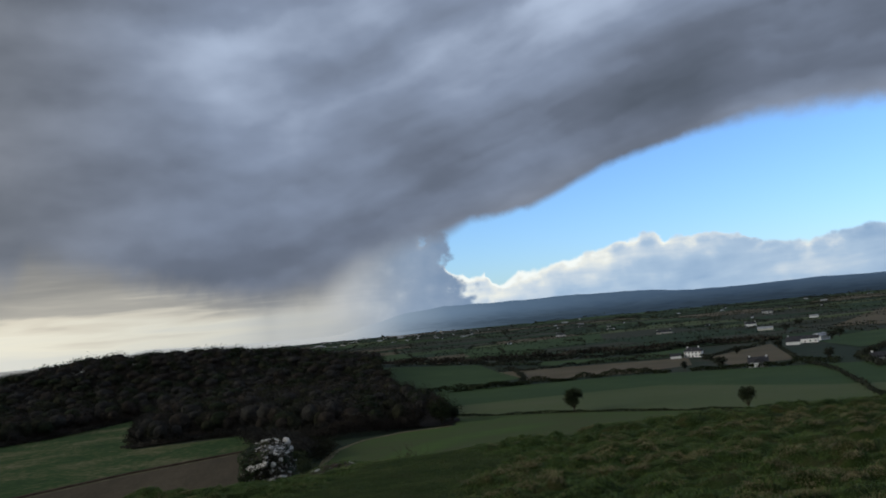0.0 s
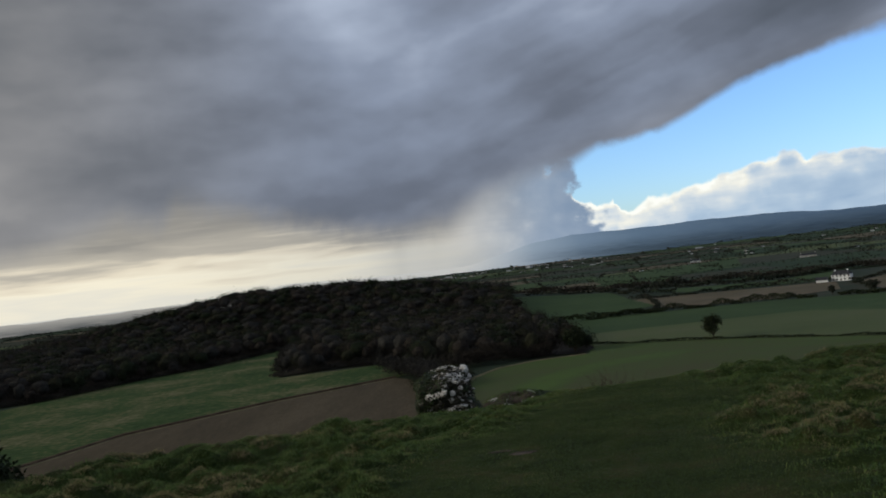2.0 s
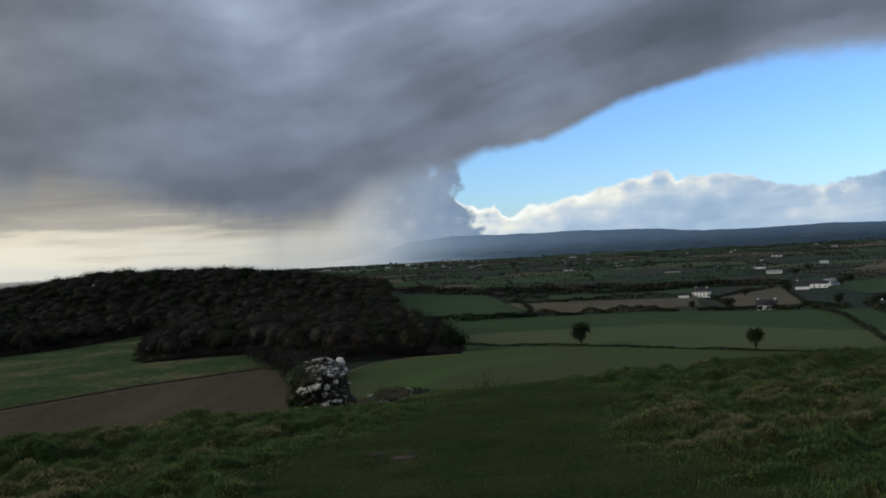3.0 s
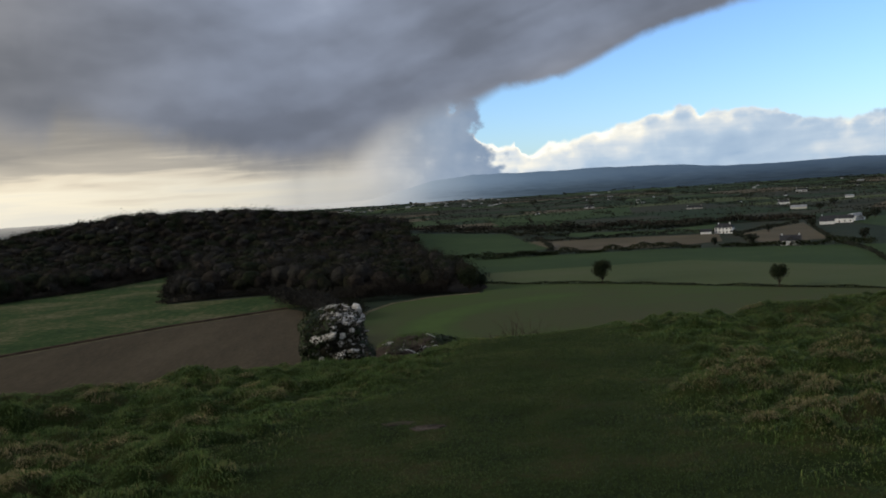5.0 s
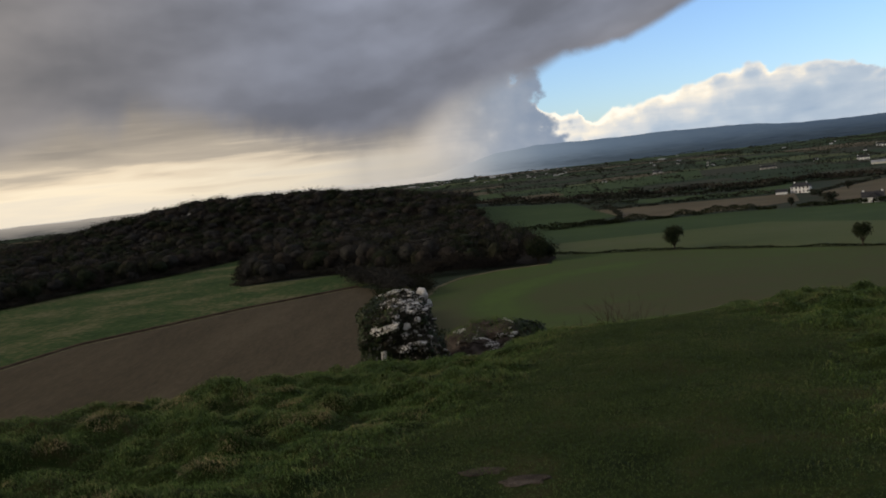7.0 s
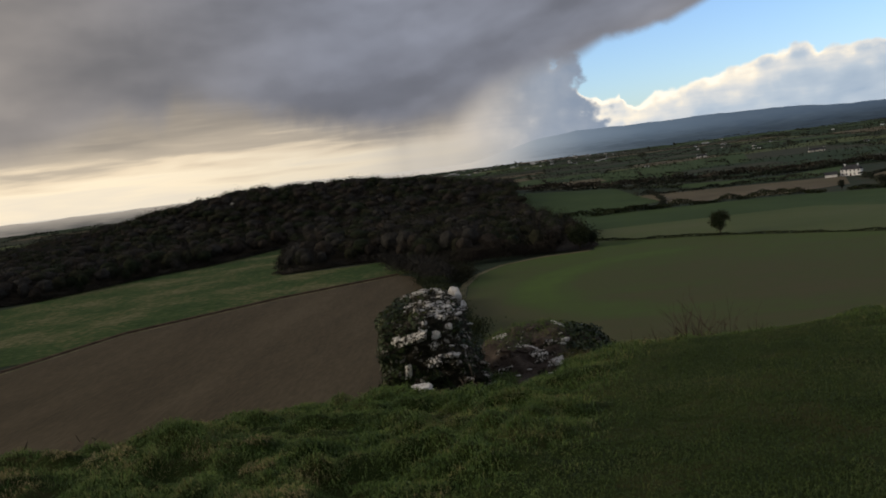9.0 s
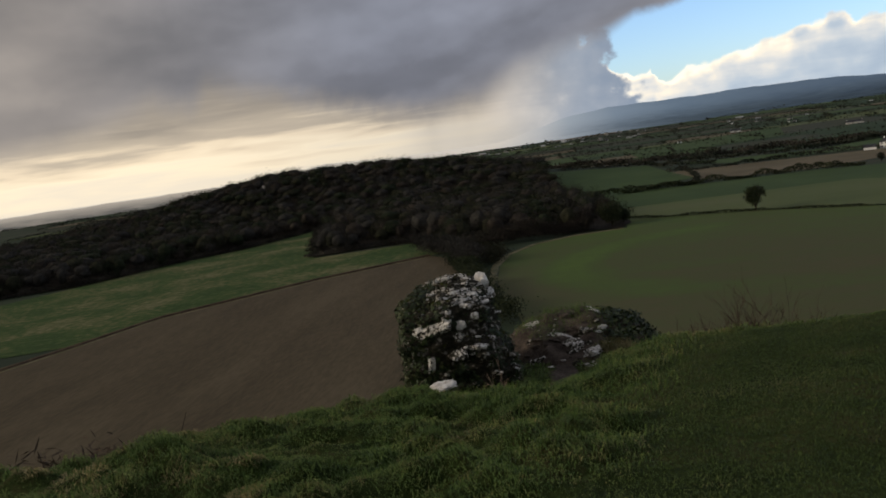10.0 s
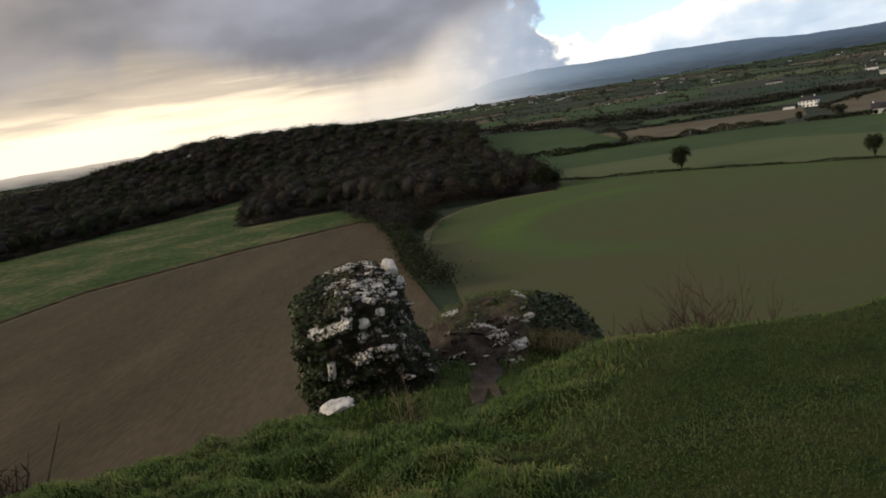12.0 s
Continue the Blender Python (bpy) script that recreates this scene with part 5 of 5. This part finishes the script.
    part("ivy", ivy_mesh(mid[i] + nor[i] * 0.04 + rng.normal(0, 0.02, (2400, 3)), nor[i], 0.055), M_IVY, base, "glossy dark ivy")
    return verts, mid, nor, area


_, rub_mid, rub_nor, rub_area = rubble_wall()


def slab():
    z = float(ground_height(-1.0, 17.8))
    ob = part("boulder", stone_mesh(4.0, (0.25, 0.16, 0.04), 2), M_WHITE_STONE)
    ob.matrix_world = pose(-0.99, 17.84, max(z + 0.006, 44.775), 5, -3, 14)
    tagged(ob, "flat white limestone slab lying in turf", "stone")


slab()


def earth_patch(name, cx, cy, rx, ry, label, lift=0.006, raggedness=0.35):
    """Bare trodden earth following the ground, with a ragged outline."""
    bm = bmesh.new()
    rows = []
    for i in range(14):
        t = i / 13
        row = []
        for k in range(48):
            a = 2 * math.pi * k / 48
            r = t * (1 + raggedness * noise.noise(Vector((math.cos(a) * 1.8, math.sin(a) * 1.8, cx))))
            x, y = cx + rx * r * math.cos(a), cy + ry * r * math.sin(a)
            row.append(bm.verts.new((x, y, float(ground_height(x, y)) + lift * (1 if t < 0.95 else -2))))
        rows.append(row)
    for a, b in zip(rows, rows[1:]):
        for k in range(48):
            face = (a[k], b[k], b[(k + 1) % 48], a[(k + 1) % 48])
            bm.faces.new(face)
    for f in bm.faces:
        f.smooth = True
    return tagged(part(name, bm, M_DIRT), label, "bare earth", kind="structure")


earth_patch("earth_path", 0.22, 19.9, 0.19, 1.0, "trodden earth path dropping beside the ruin", 0.012, 0.8)
earth_patch("earth_patch", -1.05, 17.55, 0.28, 0.14, "worn brown earth in front of a white slab")
earth_patch("earth_patch", 0.50, 11.25, 0.15, 0.09, "small worn patch of bare earth in turf")
earth_patch("earth_patch", 0.25, 11.5, 0.15, 0.08, "small worn patch of bare earth in turf")


# ---- shrubs ----
def bare_shrub(place, height, stems, label, mat=M_TWIG, thick=0.008, fan=0.5):
    base = thing("shrub", label, "shrub", place)

    def grow(bm, start, way, length, radius, depth):
        end = start + way * length
        limb(bm, start, end, radius, radius * 0.6, 4)
        if depth:
            for _ in range(3):
                turn = (way + Vector((random.gauss(0, 0.4), random.gauss(0, 0.4), random.gauss(0.1, 0.3)))).normalized()
                grow(bm, start.lerp(end, random.uniform(0.45, 1.0)), turn, length * random.uniform(0.45, 0.7), radius * 0.6, depth - 1)

    for _ in range(stems):
        way = Vector((random.gauss(0, fan), random.gauss(0, fan), 1)).normalized()
        bm = bmesh.new()
        grow(bm, Vector((random.gauss(0, 0.05), random.gauss(0, 0.05), -0.05)), way, height * random.uniform(0.4, 0.6), thick, 3)
        part("stem", bm, mat, base)
    return base


def on_ground(x, y, lift=0.0):
    return (x, y, float(ground_height(x, y)) + lift)


bare_shrub(on_ground(-0.40, 17.80), 45.06 - float(ground_height(-0.40, 17.80)), 2, "pale leafless sapling beside the ruin", thick=0.009, fan=0.16)
bare_shrub(on_ground(-0.62, 18.6), 0.5, 5, "tangle of thin bramble stems by the wall", M_BARK, 0.005, 0.6)
for sx, sy, top, stems, label in ((1.62, 18.35, 45.08, 12, "brown leafless shrub on the brink"), (1.85, 18.4, 45.0, 9, "brown leafless shrub on the brink"), (2.05, 18.35, 45.2, 5, "thin leafless shrub on the brink"),
                                  (2.32, 18.4, 45.36, 5, "thin leafless shrub with fine twigs on the brink"), (2.6, 18.4, 45.2, 4, "thin leafless shrub with fine twigs on the brink")):
    bare_shrub(on_ground(sx, sy), top - float(ground_height(sx, sy)), stems + 8, label, M_SHRUB, 0.008, 0.26)
slope_x, slope_y = -8.05, 21.95
slope_z = float(ground_height(slope_x, slope_y))
tree((slope_x, slope_y, slope_z), 43.45 - slope_z, 1.9, "leafless brown tree growing up from the slope below", M_SHRUB, 15000, 0.035, 0.6, long=8.0, girth=0.3)

bush_x, bush_y = -8.35, 13.4
bush_z = float(ground_height(bush_x, bush_y))
bush = thing("evergreen_bush", "rounded dark evergreen bush on the brink of the slope", "bush", (bush_x, bush_y, bush_z))
for k in range(7):
    bm = bmesh.new()
    limb(bm, (0, 0, -0.2), (random.uniform(-0.8, 0.8), random.uniform(-0.8, 0.8), 46.3 - bush_z - random.uniform(0, 0.5)), 0.06, 0.015, 5)
    part("stem", bm, M_BARK, bush)
middle = (46.5 - bush_z) / 2
pts = crown_points(30000, (0.1, 0, middle), (1.75, 1.6, (46.8 - bush_z) / 1.85), 46, 0.35)
part("foliage", mesh_from("foliage", *leaf_quads(pts, rng.uniform(0.04, 0.085, 30000), 1.4), M_EVERGREEN), M_EVERGREEN, bush)


# ---- grass ----
def blades(x, y, z, length, droop, width, way=None):
    """Bent grass blades as narrow kites: rooted at x, y, z, rising and then leaning over."""
    n = len(x)
    a = rng.uniform(0, 2 * math.pi, n) if way is None else way
    out = np.stack([np.cos(a), np.sin(a), np.zeros(n)], 1)
    side = np.stack([-np.sin(a), np.cos(a), np.zeros(n)], 1)
    root = np.stack([x, y, z], 1)
    up = np.array([0, 0, 1.0])
    length, droop, width = (np.asarray(q).reshape(-1, 1) * np.ones((n, 1)) for q in (length, droop, width))
    mid = root + up * length * 0.55 + out * length * 0.30 * droop
    tip = root + up * length * (1.0 - 0.75 * droop) + out * length * 0.85 * droop
    verts = np.stack([root, mid - side * width / 2, tip, mid + side * width / 2], 1).reshape(-1, 3)
    return verts, np.arange(4 * n).reshape(-1, 4)


def sward():
    area = [(-8.5, 13.5, 6.5, 19.2, 110000), (-5.0, 8.0, 11.5, 18.6, 150000), (-2.8, 5.0, 12.6, 18.4, 140000), (-2.5, 7.5, 7.5, 12.8, 90000)]
    rough_v, rough_f, lawn_v, lawn_f = [], [], [], []
    nr = nl = 0
    for x0, x1, y0, y1, n in area:
        x, y = rng.uniform(x0, x1, n), rng.uniform(y0, y1, n)
        s = y - brink(x)
        keep = (s < 1.2) & (np.hypot((x + 0.97) / 0.30, (y - 17.75) / 0.28) > 1) & ~((np.abs(x - 0.2) < 0.13) & (y > 17.6)) & (np.hypot((x - 0.5) / 0.2, (y - 11.25) / 0.12) > 1) & (value_noise(x, y, 5.0, 61) > -0.85)
        x, y = x[keep], y[keep]
        z = ground_height(x, y)
        r = roughness_at(x, y)
        rough = (rng.uniform(0, 1, len(x)) < r) | (y - brink(x) > -0.25)
        a, b = x[rough], y[rough]
        tall = (0.035 + 0.065 * rng.uniform(0, 1, len(a))) * np.clip(0.72 + 0.6 * value_noise(a, b, 3.3, 4) + 0.5 * value_noise(a, b, 5.0, 62), 0.2, 1.8)
        v, f = blades(a, b, z[rough] - 0.005, tall, rng.uniform(0.4, 1.1, len(a)), rng.uniform(0.004, 0.008, len(a)))
        rough_v.append(v)
        rough_f.append(f + nr)
        nr += len(v)
        a, b = x[~rough], y[~rough]
        v, f = blades(a, b, z[~rough] - 0.004, rng.uniform(0.014, 0.042, len(a)), rng.uniform(0.5, 1.2, len(a)), rng.uniform(0.003, 0.006, len(a)))
        lawn_v.append(v)
        lawn_f.append(f + nl)
        nl += len(v)
    tagged(new("rough_grass", mesh_from("rough_grass", np.concatenate(rough_v), np.concatenate(rough_f), M_GRASS)), "rank green hill grass", "grass", kind="stuff")
    tagged(new("short_grass", mesh_from("short_grass", np.concatenate(lawn_v), np.concatenate(lawn_f), M_LAWN)), "short trodden green turf", "grass", kind="stuff")


def tussocks():
    """Thatches of drooping grass over the hummocks, part green and part bleached, on the untrodden ground."""
    x, y, w, h = MOUND_X, MOUND_Y, MOUND_W, MOUND_H
    dry = 0.7 * value_noise(x, y, 0.7, 73) + rng.normal(0, 0.4, len(x)) + 2.0 * (h - 0.07) - 0.8 * smooth(y, 15.4, 16.2) - 3.0 * smooth(x, -1.3, -0.8) * smooth(-x, -2.0, -1.6) * smooth(y, 13.0, 13.6)
    bleached = dry > np.quantile(dry, 0.62)
    for name, chosen, mat, label in (("tussocks", ~bleached, M_GRASS, "rank green grass tussocks"), ("dry_tussocks", bleached, M_DRY, "bleached dead grass tussocks")):
        cx, cy, cw = x[chosen], y[chosen], w[chosen]
        per = 190 if name == "tussocks" else 230
        n = len(cx) * per
        a = rng.uniform(0, 2 * math.pi, n)
        wide = np.repeat(cw, per)
        reach = wide * np.sqrt(rng.uniform(0, 1, n)) * (1.05 if name == "tussocks" else 0.8)
        sx, sy = np.repeat(cx, per) + np.cos(a) * reach, np.repeat(cy, per) + np.sin(a) * reach * 0.85
        lean = a + rng.normal(0, 0.45, n) + np.repeat(rng.normal(0, 0.4, len(cx)), per)
        v, f = blades(sx, sy, ground_height(sx, sy) - 0.008, rng.uniform(0.35, 0.95, n) * (0.035 + 0.32 * wide), rng.uniform(0.75, 1.3, n), rng.uniform(0.003, 0.007, n), lean)
        tagged(new(name, mesh_from(name, v, f, mat)), label, "grass", kind="stuff")


def ledge_grass():
    """Turf on the broken walls and on the ledge between them."""
    top = np.where((rub_nor[:, 2] > 0.2) & ((rub_mid[:, 2] > 44.34) | (rub_mid[:, 0] > 0.66) | (rub_mid[:, 0] < -0.55)))[0]
    i = rng.choice(top, 9500, p=rub_area[top] / rub_area[top].sum())
    p = rub_mid[i] + rng.normal(0, 0.02, (9500, 3))
    v1, f1 = blades(p[:, 0], p[:, 1], p[:, 2] - 0.01, rng.uniform(0.03, 0.11, 9500), rng.uniform(0.3, 1.0, 9500), rng.uniform(0.004, 0.008, 9500))
    n = 26000
    x, y = rng.uniform(-2.2, 2.4, n), rng.uniform(17.3, 20.9, n)
    keep = (np.abs(x - 0.22) > 0.17 + 0.10 * value_noise(x, y, 3, 81)) & ~((x < -0.5) & (x > -1.6) & (y > 19.5))
    x, y = x[keep], y[keep]
    v2, f2 = blades(x, y, ground_height(x, y) - 0.01, rng.uniform(0.05, 0.16, len(x)), rng.uniform(0.3, 1.0, len(x)), rng.uniform(0.004, 0.009, len(x)))
    v, f = np.concatenate([v1, v2]), np.concatenate([f1, f2 + len(v1)])
    tagged(new("ledge_grass", mesh_from("ledge_grass", v, f, M_GRASS)), "unkempt grass round the broken walls", "grass", kind="stuff")
    spots = ((0.95, 20.75), (1.05, 20.6), (0.85, 20.85), (1.2, 20.5), (1.3, 20.6), (1.12, 20.7))
    parts_v, parts_f, count = [], [], 0
    for cx, cy in spots:
        n = 260
        z = max(float(ground_height(cx, cy)), 43.95 if cy > 20 else 0)
        v, f = blades(cx + rng.normal(0, 0.07, n), cy + rng.normal(0, 0.07, n), np.full(n, z - 0.02), rng.uniform(0.25, 0.45, n), rng.uniform(0.3, 0.9, n), rng.uniform(0.005, 0.009, n))
        parts_v.append(v)
        parts_f.append(f + count)
        count += len(v)
    tagged(new("dry_tufts", mesh_from("dry_tufts", np.concatenate(parts_v), np.concatenate(parts_f), M_DRY)), "long bleached grass tufts below the wall stub", "grass", kind="stuff")


sward()
tussocks()
ledge_grass()
